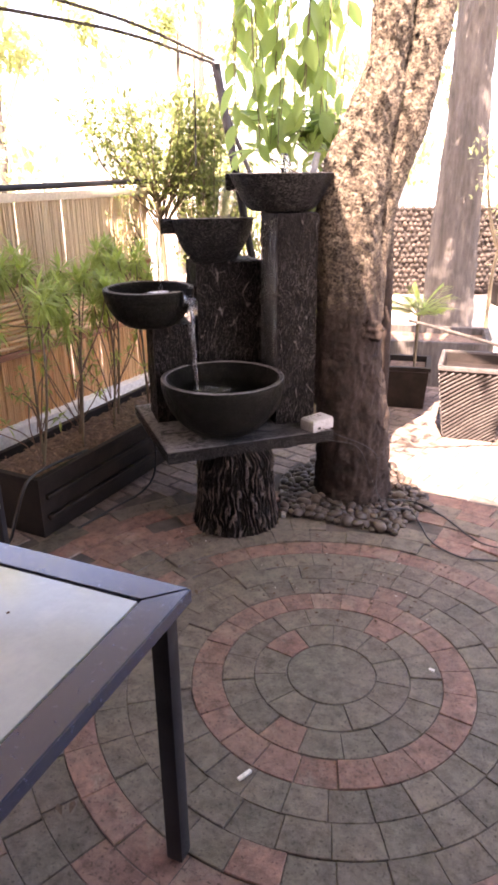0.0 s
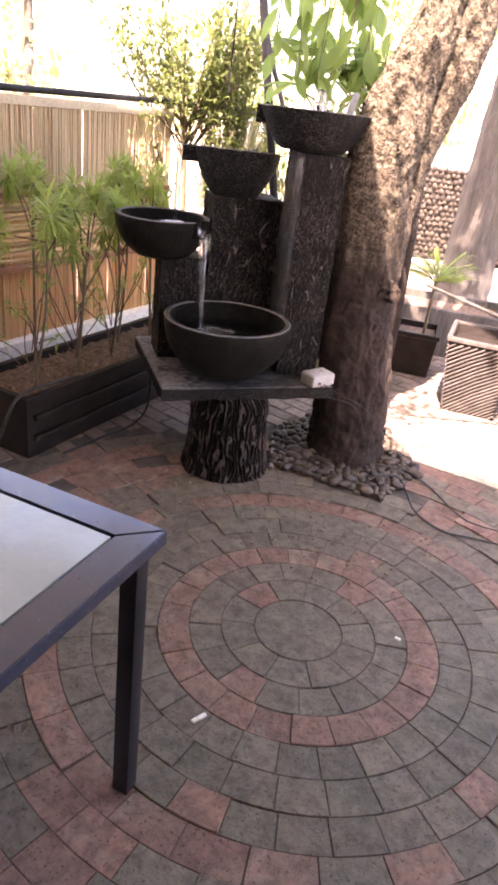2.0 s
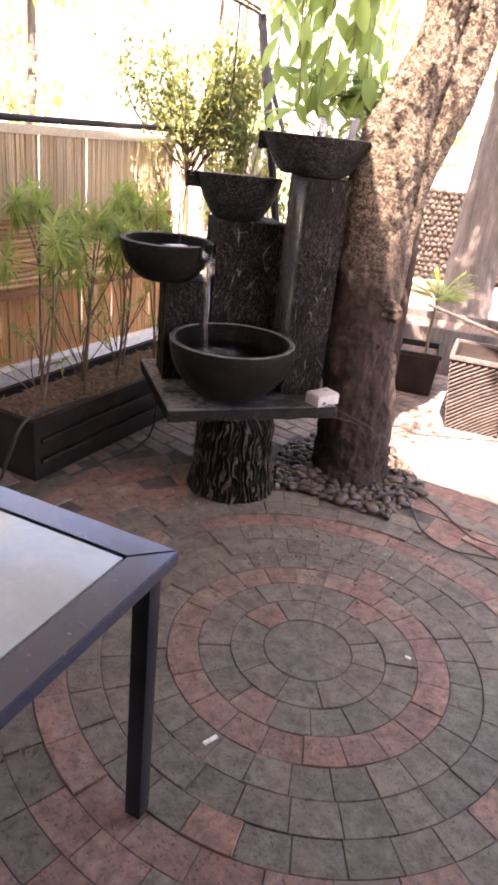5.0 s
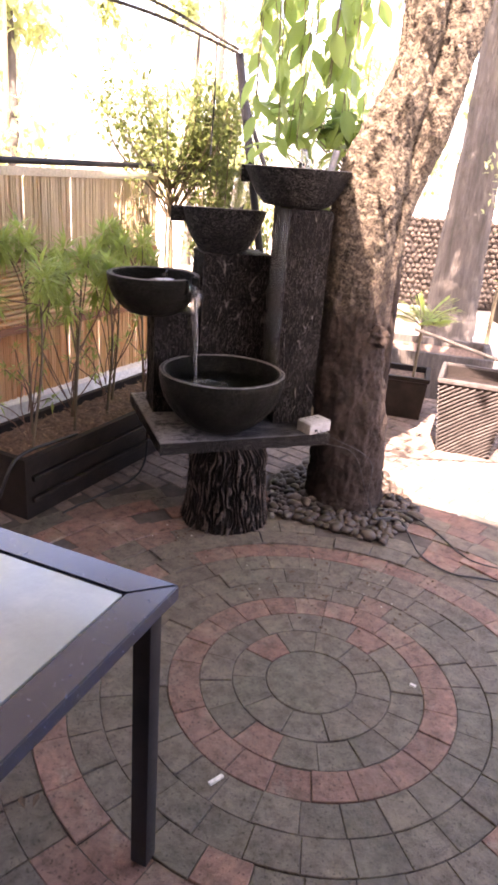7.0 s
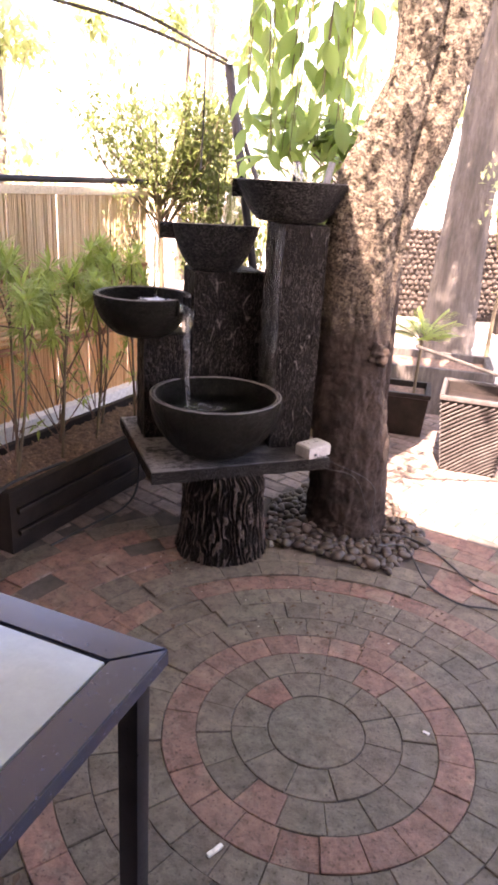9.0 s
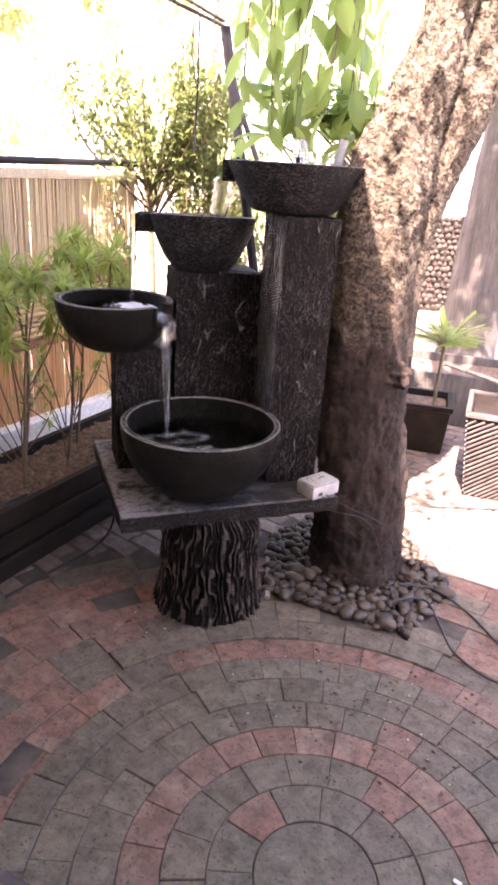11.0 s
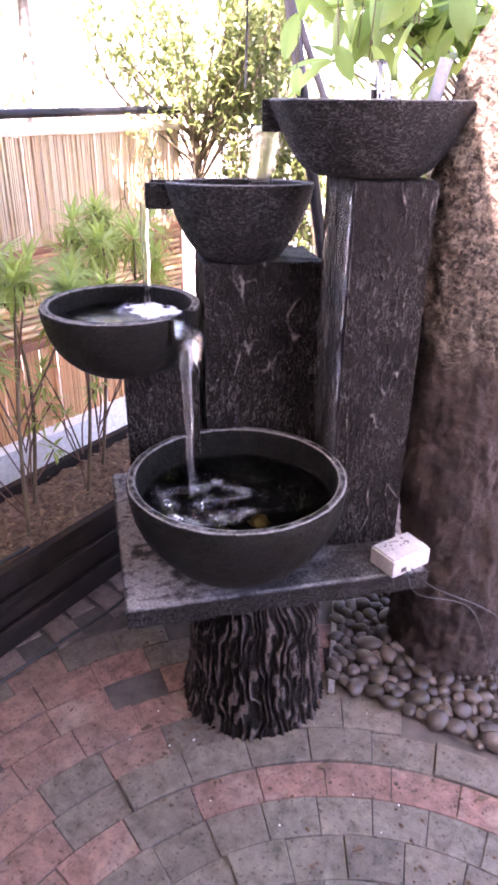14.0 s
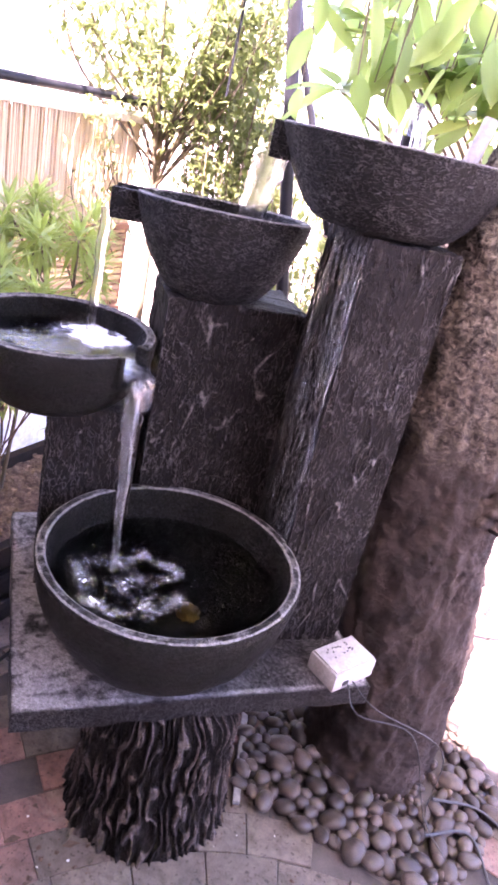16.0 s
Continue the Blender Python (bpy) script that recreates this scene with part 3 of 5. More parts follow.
def stream(p0, p1, w0, w1, flat=0.45, seed=1):
    """Water falling from p0 to p1, a flattened thread that narrows."""
    bm = bmesh.new()
    n, sides = 26, 10
    side = Vector((0.8, 0.6, 0))
    rings = []
    for i in range(n + 1):
        t = i / n
        q = Vector((p0[0] + (p1[0] - p0[0]) * t ** 0.6, p0[1] + (p1[1] - p0[1]) * t ** 0.6, p0[2] + (p1[2] - p0[2]) * t))
        w = w0 + (w1 - w0) * t ** 0.7
        q += side * 0.004 * noise.noise(Vector((seed, 0, t * 5)))
        ring = []
        for k in range(sides):
            a = 2 * math.pi * k / sides
            rr = w * (1 + 0.22 * noise.noise(Vector((math.cos(a) * 2 + seed, math.sin(a) * 2, t * 9))))
            ring.append(bm.verts.new(q + side * math.cos(a) * rr + Vector((-side.y, side.x, 0)) * math.sin(a) * rr * flat))
        rings.append(ring)
    for a, b in zip(rings, rings[1:]):
        for k in range(sides):
            bm.faces.new((a[k], a[(k + 1) % sides], b[(k + 1) % sides], b[k]))
    bm.faces.new(rings[0][::-1])
    bm.faces.new(rings[-1])
    return part("water_stream", bm, STREAM, fountain, "falling thread of water", smooth=80)


stream((S1.x, S1.y, 1.60), (S1.x - 0.03, S1.y - 0.01, 1.412), 0.04, 0.03, 0.3, 1)
stream((S2.x, S2.y, 1.40), (S2.x - 0.005, S2.y - 0.005, 1.1), 0.015, 0.011, 0.5, 2)
stream((S3.x, S3.y, 1.085), (-1.09, 2.80, 0.69), 0.02, 0.0055, 0.22, 3)
stream((S3.x + 0.012, S3.y + 0.01, 1.08), (-1.085, 2.805, 0.7), 0.006, 0.002, 0.5, 5)


# added amber shape that stands in for a yellow glimmer in the water
glimmer_shape = bmesh.new()
lathe(glimmer_shape, (-0.955, 2.93, 0.55), [(0.001, 0.035), (0.013, 0.033), (0.021, 0.025), (0.023, 0.008), (0.028, 0.0), (0.001, -0.002)], 20)
part("amber_glimmer", glimmer_shape, surface("amber_tint", (0.09, 0.055, 0.009), (0.16, 0.1, 0.018), 30, 120, 0.35), fountain, "small amber shape for the yellow glimmer under the water", smooth=60)


def lip_water():
    """The sheet of water that bulges over the third bowl's notch."""
    bm = bmesh.new()
    out = Vector((S3.x - B3.x, S3.y - B3.y, 0)).normalized()
    across = Vector((-out.y, out.x, 0))
    grid = []
    for i in range(19):
        t = i / 18
        d, z = 0.14 + 0.115 * min(1.0, t * 1.5), 1.107 - 0.075 * max(0.0, t - 0.45) ** 1.3 / 0.46
        half = 0.046 - 0.018 * max(0.0, t - 0.5) * 2
        row = []
        for k in range(13):
            u = -1 + k / 6
            q = Vector((B3.x, B3.y, z)) + out * (d + 0.012 * (1 - u * u) * t) + across * half * u
            q.z += 0.012 * noise.noise(q * 55) + 0.008 * (1 - u * u)
            row.append(bm.verts.new(q))
        grid.append(row)
    for a, b in zip(grid, grid[1:]):
        for k in range(12):
            bm.faces.new((a[k], a[k + 1], b[k + 1], b[k]))
    r = bmesh.ops.extrude_face_region(bm, geom=list(bm.faces))
    bmesh.ops.translate(bm, verts=[g for g in r["geom"] if isinstance(g, bmesh.types.BMVert)], vec=(0, 0, -0.006))
    bmesh.ops.recalc_face_normals(bm, faces=bm.faces)
    part("water_lip", bm, STREAM, fountain, "water bulging over the notched lip", smooth=80)


lip_water()

# ---- tree beside the fountain ----
rng = random.Random(3)


def trunk(points, radii, sides=130, gain=0.022):
    pts = spline(points, 28)
    rad = [q.x for q in spline([(r, 0, 0) for r in radii], 28)]
    bm = tube(pts, rad, sides, cap=True)
    bm.normal_update()
    mv = []
    for v in bm.verts:
        n1 = noise.fractal(Vector((v.co.x * 7, v.co.y * 7, v.co.z * 4)), 1.0, 2.0, 5)
        n2 = noise.noise(Vector((v.co.x * 30, v.co.y * 30, v.co.z * 16)))
        n3 = abs(noise.noise(Vector((v.co.x * 55, v.co.y * 55, v.co.z * 30))))
        mv.append((v, v.normal * (gain * n1 + 0.42 * gain * n2 - 0.8 * gain * n3)))
    for v, d in mv:
        v.co += d
    return bm


tree = thing("tree", (-0.57, 3.61, 0), "leaning tree with rough brown bark and forked trunk", "tree")
TREE_SIDE, TREE_BACK = Vector((0.88, 0.475, 0)), Vector((-0.475, 0.88, 0))


def tree_line(rows):
    """Points and radii from rows of (height, sideways, back, radius) about the tree's foot."""
    return [Vector((-0.62, 3.58, z)) + TREE_SIDE * a + TREE_BACK * b for z, a, b, r in rows], [r for z, a, b, r in rows]


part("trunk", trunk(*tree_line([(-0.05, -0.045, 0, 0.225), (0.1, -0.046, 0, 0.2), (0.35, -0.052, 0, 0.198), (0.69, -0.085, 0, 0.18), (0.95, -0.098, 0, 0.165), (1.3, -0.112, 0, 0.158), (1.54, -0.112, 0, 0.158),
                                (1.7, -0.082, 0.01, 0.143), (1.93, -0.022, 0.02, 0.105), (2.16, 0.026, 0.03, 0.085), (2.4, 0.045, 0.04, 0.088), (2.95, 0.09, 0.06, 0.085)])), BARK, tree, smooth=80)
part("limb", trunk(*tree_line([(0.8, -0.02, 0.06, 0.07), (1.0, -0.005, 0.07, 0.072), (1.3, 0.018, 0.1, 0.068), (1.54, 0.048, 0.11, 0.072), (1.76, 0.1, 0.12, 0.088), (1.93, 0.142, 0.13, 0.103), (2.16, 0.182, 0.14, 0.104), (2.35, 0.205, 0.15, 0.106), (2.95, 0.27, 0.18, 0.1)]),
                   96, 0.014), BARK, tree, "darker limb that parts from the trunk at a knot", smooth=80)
knot = bmesh.new()
bmesh.ops.create_icosphere(knot, subdivisions=4, radius=0.055, matrix=pose(-0.555, 3.50, 0.93))
for v in knot.verts:
    v.co += (v.co - Vector((-0.555, 3.50, 0.93))) * (0.5 * noise.noise(v.co * 22) + 0.45 * noise.noise(v.co * 48))
part("knot", knot, BARK, tree, "rough knot of bark", smooth=80)

# ---- table ----
TM = Matrix(((-0.965, 0.262, 0, 0.109), (-0.262, -0.965, 0, 1.472), (0, 0, 1, 0), (0, 0, 0, 1)))
table = thing("table", TM @ Vector((0.45, 0.45, 0)), "square black metal outdoor table with pale panel top", "table")
TS, FW = 0.92, 0.085


def frame_rail(i):
    """A mitred rail of the table's top."""
    bm = bmesh.new()
    m = TM @ Matrix.Translation((TS / 2, TS / 2, 0)) @ Matrix.Rotation(i * math.pi / 2, 4, "Z")
    h, g = TS / 2, 0.0012
    quad = [(-h + g, -h), (h - g, -h), (h - FW - g, -h + FW), (-h + FW + g, -h + FW)]
    lo, hi = [bm.verts.new(m @ Vector((x, y, 0.737))) for x, y in quad], [bm.verts.new(m @ Vector((x, y, 0.775))) for x, y in quad]
    bm.faces.new(lo[::-1])
    bm.faces.new(hi)
    for k in range(4):
        bm.faces.new((lo[k], lo[(k + 1) % 4], hi[(k + 1) % 4], hi[k]))
    bmesh.ops.recalc_face_normals(bm, faces=bm.faces)
    bmesh.ops.bevel(bm, geom=list(bm.edges), offset=0.003, segments=2, affect="EDGES")
    part("frame_rail", bm, TABLE_FRAME, table, smooth=40)


for i in range(4):
    frame_rail(i)
part("panel", boxes((TM @ pose(TS / 2, TS / 2, 0.751), TS - 2 * FW - 0.012, TS - 2 * FW - 0.012, 0.0215, 0.002)), TABLE_TOP, table, "pale grey-green panel with specks of dirt", smooth=40)
part("panel_support", boxes((TM @ pose(TS / 2, TS / 2, 0.744), TS - 2 * FW + 0.02, TS - 2 * FW + 0.02, 0.006)), BLACK_METAL, table)
for x in (0.026, TS - 0.026):
    for y in (0.092, TS - 0.092):
        part("leg", boxes((TM @ pose(x, y, 0), 0.046, 0.046, 0.737, 0.004)), BLACK_METAL, table, smooth=40)
for y in (0.092, TS - 0.092):
    part("apron", boxes((TM @ pose(TS / 2, y, 0.697), TS - 0.1, 0.025, 0.04, 0.003)), BLACK_METAL, table, smooth=40)

# ---- fence ----
FD = Vector((-0.155, 0.988, 0))
FNM = Matrix.Translation((-2.73, 3.1, 0)) @ Matrix.Rotation(math.atan2(FD.y, FD.x), 4, "Z")
fence = thing("fence", FNM @ Vector((0, 0, 0)), "reed and split-bamboo screen fence on timber rails", "fence")
FL0, FL1 = -2.6, 1.17


def reeds(name, z0, z1, step, r, seed, mat, label, back=0.0):
    rng = random.Random(seed)
    verts, faces = [], []
    x = FL0
    while x < FL1:
        w, dy = r * rng.uniform(0.7, 1.15), back + rng.choice((-0.009, 0.0, 0.009)) + rng.uniform(-0.003, 0.003)
        a, b = z0 + rng.uniform(-0.012, 0.012), z1 + rng.uniform(-0.012, 0.012)
        lean = rng.uniform(-0.006, 0.006)
        i = len(verts)
        for zz, lx in ((a, 0), (b, lean)):
            for k in range(6):
                an = k * math.pi / 3
                verts.append(FNM @ Vector((x + lx + w * math.cos(an), dy + w * math.sin(an), zz)))
        for k in range(6):
            faces.append((i + k, i + (k + 1) % 6, i + 6 + (k + 1) % 6, i + 6 + k))
        x += step * rng.uniform(0.85, 1.25)
    return from_lists(name, verts, faces, mat, fence, label)


tagged(reeds("reed_screen", 1.04, 1.515, 0.0044, 0.0066, 1, REED, "upright tan reeds"), kind="stuff")
tagged(reeds("reed_screen", 0.12, 0.6, 0.0044, 0.0066, 2, REED_LOW, "upright amber-brown reeds"), kind="stuff")
tagged(reeds("reed_screen", 0.58, 1.06, 0.0044, 0.0066, 3, REED_LOW, "reeds behind the split bamboo", 0.036), kind="stuff")
rng = random.Random(5)
for i in range(13):
    z = 0.665 + i * 0.029
    pts = [FNM @ Vector((FL0 + (FL1 - FL0) * k / 16, rng.uniform(-0.008, 0.008), z + rng.uniform(-0.006, 0.006))) for k in range(17)]
    part("slat", tube(pts, [0.0135 * rng.uniform(0.8, 1.1) for _ in pts], 8), BAMBOO, fence, smooth=60)
LN, XC = FL1 - FL0, (FL0 + FL1) / 2
for z, h in ((1.025, 0.03), (0.6, 0.04), (0.085, 0.06)):
    part("rail", boxes((FNM @ pose(XC, -0.02, z), LN, 0.03, h, 0.004)), RED_WOOD, fence, "reddish timber rail", smooth=40)
part("top_rail", boxes((FNM @ pose(XC, -0.012, 1.512), LN + 0.02, 0.045, 0.05, 0.005)), PALE_WOOD, fence, "pale timber top rail", smooth=40)
for x in (FL1 + 0.02, -0.35, -1.8):
    part("post", boxes((FNM @ pose(x, 0.045, 0), 0.06, 0.05, 1.51, 0.004)), RED_WOOD, fence, smooth=40)
pole = part("railing_pole", tube([FNM @ Vector((x, 0.0, 1.595 + 0.01 * math.sin(x * 2))) for x in (-2.6, -1.4, -0.2, 1.0, 2.2, 3.4)], 0.02, 12), BLACK_METAL, None, smooth=60)
tagged(pole, "black metal pole along the fence top", "railing")
structure("kerb", boxes((FNM @ pose(-0.4, -0.03, -0.03), 4.6, 0.12, 0.215, 0.008)), WHITE_WALL, "white painted kerb under the fence", smooth=40)

# ---- long planter by the fence ----
PM = Matrix.Translation((-1.565, 2.18, 0)) @ Matrix.Rotation(math.atan2(0.93, -0.19), 4, "Z")
planter = thing("planter_box", PM @ Vector((0.75, 0.2, 0)), "long black planter box with moulded sides and dark soil", "planter")


def trough(bm, m, ln, wd, h, flare, wall=0.02):
    def loop(x0, y0, z):
        return [bm.verts.new(m @ Vector(p)) for p in ((x0, y0, z), (ln - x0, y0, z), (ln - x0, wd - y0, z), (x0, wd - y0, z))]
    ls = [loop(flare, flare, 0), loop(0, 0, h - 0.035), loop(-0.012, -0.012, h - 0.03), loop(-0.012, -0.012, h), loop(wall, wall, h), loop(wall + flare * 0.3, wall + flare * 0.3, h - 0.09)]
    bm.faces.new(ls[0][::-1])
    for a, b in zip(ls, ls[1:]):
        for k in range(4):
            bm.faces.new((a[k], a[(k + 1) % 4], b[(k + 1) % 4], b[k]))
    bm.faces.new(ls[-1])
    bmesh.ops.recalc_face_normals(bm, faces=bm.faces)


bm = bmesh.new()
trough(bm, PM, 1.5, 0.42, 0.325, 0.015)
part("body", bm, BLACK_PLASTIC, planter, smooth=40)
for z in (0.09, 0.2):
    part("moulding", boxes((PM @ pose(0.75, -0.008, z), 1.42, 0.022, 0.028, 0.006)), BLACK_PLASTIC, planter, smooth=40)
bm = bmesh.new()
bmesh.ops.create_grid(bm, x_segments=90, y_segments=28, size=0.5, matrix=PM @ pose(0.75, 0.21, 0.285) @ Matrix.Diagonal((1.455, 0.375, 1, 1)))
for v in bm.verts:
    v.co.z += 0.02 * noise.fractal(v.co * 16, 1, 2, 4)
part("soil", bm, SOIL, planter, "dark soil with leaf litter", smooth=80)
rng = random.Random(14)
verts, faces = [], []
for i in range(520):
    a = rng.uniform(0, 6.28)
    p = PM @ Vector((rng.uniform(0.05, 1.45), rng.uniform(0.04, 0.38), 0.292 + rng.uniform(0, 0.012)))
    leaf_into(verts, faces, p, Vector((math.cos(a), math.sin(a), rng.uniform(-0.1, 0.5))), Vector((0, 0, 1)), rng.uniform(0.015, 0.05), rng.uniform(0.006, 0.018), 0.4)
tagged(from_lists("leaf_litter", verts, faces, surface("soil_litter", (0.1, 0.06, 0.037), (0.42, 0.27, 0.17), 30, 90, 0.85, relief=0.3, vary=0.5), planter, "brown leaf litter on the soil"), kind="stuff")

# ---- pots at the back ----
def basket(m, w0, w1, h):
    pot = thing("basket_planter", m.translation, "square tapered grey planter of slanting woven bands", "planter")
    bm = bmesh.new()
    lo = [bm.verts.new(m @ Vector((x * w0 / 2, y * w0 / 2, 0))) for x, y in ((-1, -1), (1, -1), (1, 1), (-1, 1))]
    hi = [bm.verts.new(m @ Vector((x * w1 / 2, y * w1 / 2, h))) for x, y in ((-1, -1), (1, -1), (1, 1), (-1, 1))]
    inn = [bm.verts.new(m @ Vector((x * (w1 / 2 - 0.02), y * (w1 / 2 - 0.02), h))) for x, y in ((-1, -1), (1, -1), (1, 1), (-1, 1))]
    dn = [bm.verts.new(m @ Vector((x * (w1 / 2 - 0.03), y * (w1 / 2 - 0.03), h - 0.06))) for x, y in ((-1, -1), (1, -1), (1, 1), (-1, 1))]
    bm.faces.new(lo[::-1])
    bm.faces.new(dn)
    for a, b in ((lo, hi), (hi, inn), (inn, dn)):
        for k in range(4):
            bm.faces.new((a[k], a[(k + 1) % 4], b[(k + 1) % 4], b[k]))
    part("body", bm, BLACK_PLASTIC, pot)
    for side in range(4):
        sm = m @ Matrix.Rotation(side * math.pi / 2, 4, "Z")
        top, slope = h - 0.03, 0.62
        for i in range(26):
            z0 = -0.27 + i * (top + 0.27) / 26
            ends = []
            for x in (-0.5, 0.5):
                z = max(0.004, min(top, z0 + slope * (x + 0.5) * w1))
                ends.append((max(-0.5, min(0.5, (z - z0) / (slope * w1) - 0.5)), z))
            if ends[1][0] - ends[0][0] < 0.06:
                continue
            pts = []
            for t in (0.0, 0.5, 1.0):
                x, z = ends[0][0] + (ends[1][0] - ends[0][0]) * t, ends[0][1] + (ends[1][1] - ends[0][1]) * t
                w = w0 + (w1 - w0) * z / h
                pts.append(sm @ Vector((x * w, -w / 2 - 0.004, z)))
            part("band", tube(pts, 0.0072, 6), WICKER, pot, smooth=60)
        part("rim", boxes((sm @ pose(0, -w1 / 2, h - 0.015), w1 + 0.02, 0.026, 0.03, 0.005)), WICKER, pot, smooth=40)
    return pot


basket(pose(-0.50, 4.86, 0, 0, 0, 20), 0.32, 0.44, 0.49)
box_planter = thing("planter_box", (-1.02, 5.2, 0), "black square planter with a young palm", "planter")
bm = bmesh.new()
trough(bm, pose(-1.22, 4.97, 0, 0, 0, 24), 0.32, 0.36, 0.32, 0.02)
part("body", bm, BLACK_PLASTIC, box_planter, smooth=40)
bm = boxes((pose(-1.22, 4.97, 0, 0, 0, 24) @ pose(0.16, 0.18, 0.22), 0.26, 0.3, 0.06))
part("soil", bm, SOIL, box_planter)

# ---- shade roof over the seating, and unseen walls added to cut side light ----
bm = bmesh.new()
# out of view; outline drawn to put the shadow edge on trunk and floor
edge = [(5, -6), (5, 2.25), (0.68, 2.14), (0.1, 2.02), (-0.1, 2.34), (-0.4, 2.6), (-0.62, 2.85), (-0.8, 3.5), (-2.3, 3.4), (-2.35, 2.9), (-3.3, 2.9), (-3.3, -6)]
lo, hi = [bm.verts.new((x, y, 2.75)) for x, y in edge], [bm.verts.new((x, y, 2.76)) for x, y in edge]
bm.faces.new(lo[::-1])
bm.faces.new(hi)
for k in range(len(edge)):
    bm.faces.new((lo[k], lo[(k + 1) % len(edge)], hi[(k + 1) % len(edge)], hi[k]))
structure("ceiling", bm, CLOTH, "dull grey shade cloth over the seating")
structure("wall_south_unseen", boxes((pose(0.1, -2.9, -0.03), 5.0, 0.2, 2.75)), DULL_WALL, "unseen brown wall added behind the seating to cut side light")
structure("wall_east_unseen", boxes((pose(2.5, -0.4, -0.03), 0.2, 5.2, 2.75)), DULL_WALL, "unseen brown wall added beside the seating to cut side light")

# ---- poles of the shade frame ----
frame_post = thing("shade_frame", (-1.67, 4.33, 0), "dark leaning metal post with two roof hoops", "shade frame")
part("post", tube([(-1.67, 4.33, -0.03), (-1.83, 4.21, 1.0), (-2.0, 4.05, 2.27)], 0.026, 12), BLACK_METAL, frame_post, smooth=60)
part("brace", tube([(-2.0, 4.04, 2.22), (-1.93, 4.12, 1.9), (-1.75, 4.3, 1.3)], 0.014, 10), BLACK_METAL, frame_post, smooth=60)
for pts in ([(-2.0, 4.04, 2.27), (-2.12, 3.5, 2.37), (-2.2, 2.9, 2.4), (-2.3, 2.0, 2.41)], [(-2.0, 4.04, 2.29), (-2.07, 3.5, 2.41), (-2.16, 3.05, 2.475), (-2.25, 2.4, 2.55), (-2.35, 1.6, 2.62)]):
    part("hoop", tube(spline(pts, 8), 0.009, 10), BARK_GREY, frame_post, smooth=60)
part("wire", tube([(-2.27, 4.15, 2.36), (-2.29, 4.17, 2.0), (-2.31, 4.18, 1.7)], 0.005, 6), BLACK_METAL, frame_post, smooth=60)


# ---- plants ----
def rosette(verts, faces, p, rng, n, length, width, up=0.35, bend=0.5):
    for _ in range(n):
        d = rand_dir(rng, up)
        leaf_into(verts, faces, p + d * 0.01, d, Vector((0, 0, 1)), length * rng.uniform(0.6, 1.15), width * rng.uniform(0.7, 1.2), bend)


def clear_of_bowl(p):
    d = Vector((p.x - B3.x, p.y - B3.y, 0))
    return p if d.length > 0.4 else p + d.normalized() * (0.4 - d.length)


def planter_plant(x, y, height, seed, lean=(0, 0), tops=3):
    rng = random.Random(seed)
    base = PM @ Vector((x, y, 0.27))
    plant = thing("shrub", base, "slender shrub with tufts of narrow green leaves", "shrub", "shrubs in the long planter")
    top = clear_of_bowl(base + Vector((lean[0], lean[1], height)))
    mid = (base + top) / 2 + Vector((rng.uniform(-0.04, 0.04), rng.uniform(-0.04, 0.04), 0))
    part("stem", tube(spline([base - Vector((0, 0, 0.03)), mid, top], 6), [0.008 - 0.0035 * i / 12 for i in range(13)], 7), STEM, plant, smooth=60)
    verts, faces = [], []
    for i in range(tops):
        t = rng.uniform(0.45, 0.85)
        start = base + (mid - base) * 2 * t if t < 0.5 else mid + (top - mid) * (2 * t - 1)
        end = clear_of_bowl(top + Vector((rng.uniform(-0.19, 0.19), rng.uniform(-0.19, 0.19), rng.uniform(-0.2, 0.08))))
        part("twig", tube(spline([start, (start + end) / 2 + Vector((rng.uniform(-0.03, 0.03), rng.uniform(-0.03, 0.03), 0.0)), end], 4), 0.0035, 6), TWIG, plant, smooth=60)
        rosette(verts, faces, end, rng, 44, 0.12, 0.016, 0.35)
        rosette(verts, faces, end - Vector((0, 0, 0.035)), rng, 26, 0.11, 0.016, 0.0)
    rosette(verts, faces, top, rng, 46, 0.13, 0.02)
    for i in range(5):
        end = base + Vector((rng.uniform(-0.18, 0.18), rng.uniform(-0.18, 0.18), height * rng.uniform(0.25, 0.7)))
        start = base + Vector((0, 0, height * rng.uniform(0.05, 0.25)))
        part("twig", tube(spline([start, (start + end) / 2 + Vector((rng.uniform(-0.03, 0.03), rng.uniform(-0.03, 0.03), 0.02)), end], 3), 0.003, 6), TWIG, plant, smooth=60)
        rosette(verts, faces, end, rng, 13, 0.06, 0.014, 0.4)
    from_lists("foliage", verts, faces, LEAF_SPIKE, plant, "tufts of narrow green leaves")


rng = random.Random(11)
for i, (x, y, hgt, lx, ly) in enumerate(((0.16, 0.12, 0.82, 0.05, 0.06), (0.34, 0.28, 0.86, -0.06, 0.05), (0.5, 0.14, 0.8, 0.02, 0.1), (0.66, 0.3, 0.84, -0.04, 0.02), (0.82, 0.18, 0.76, -0.08, 0.08),
                                         (1.02, 0.3, 0.8, -0.05, 0.1), (1.16, 0.16, 0.83, -0.1, 0.06), (1.36, 0.28, 0.85, -0.08, 0.05), (0.04, 0.3, 0.8, -0.02, -0.05))):
    planter_plant(x, y, hgt + 0.08, 20 + i, (lx, ly), 4)


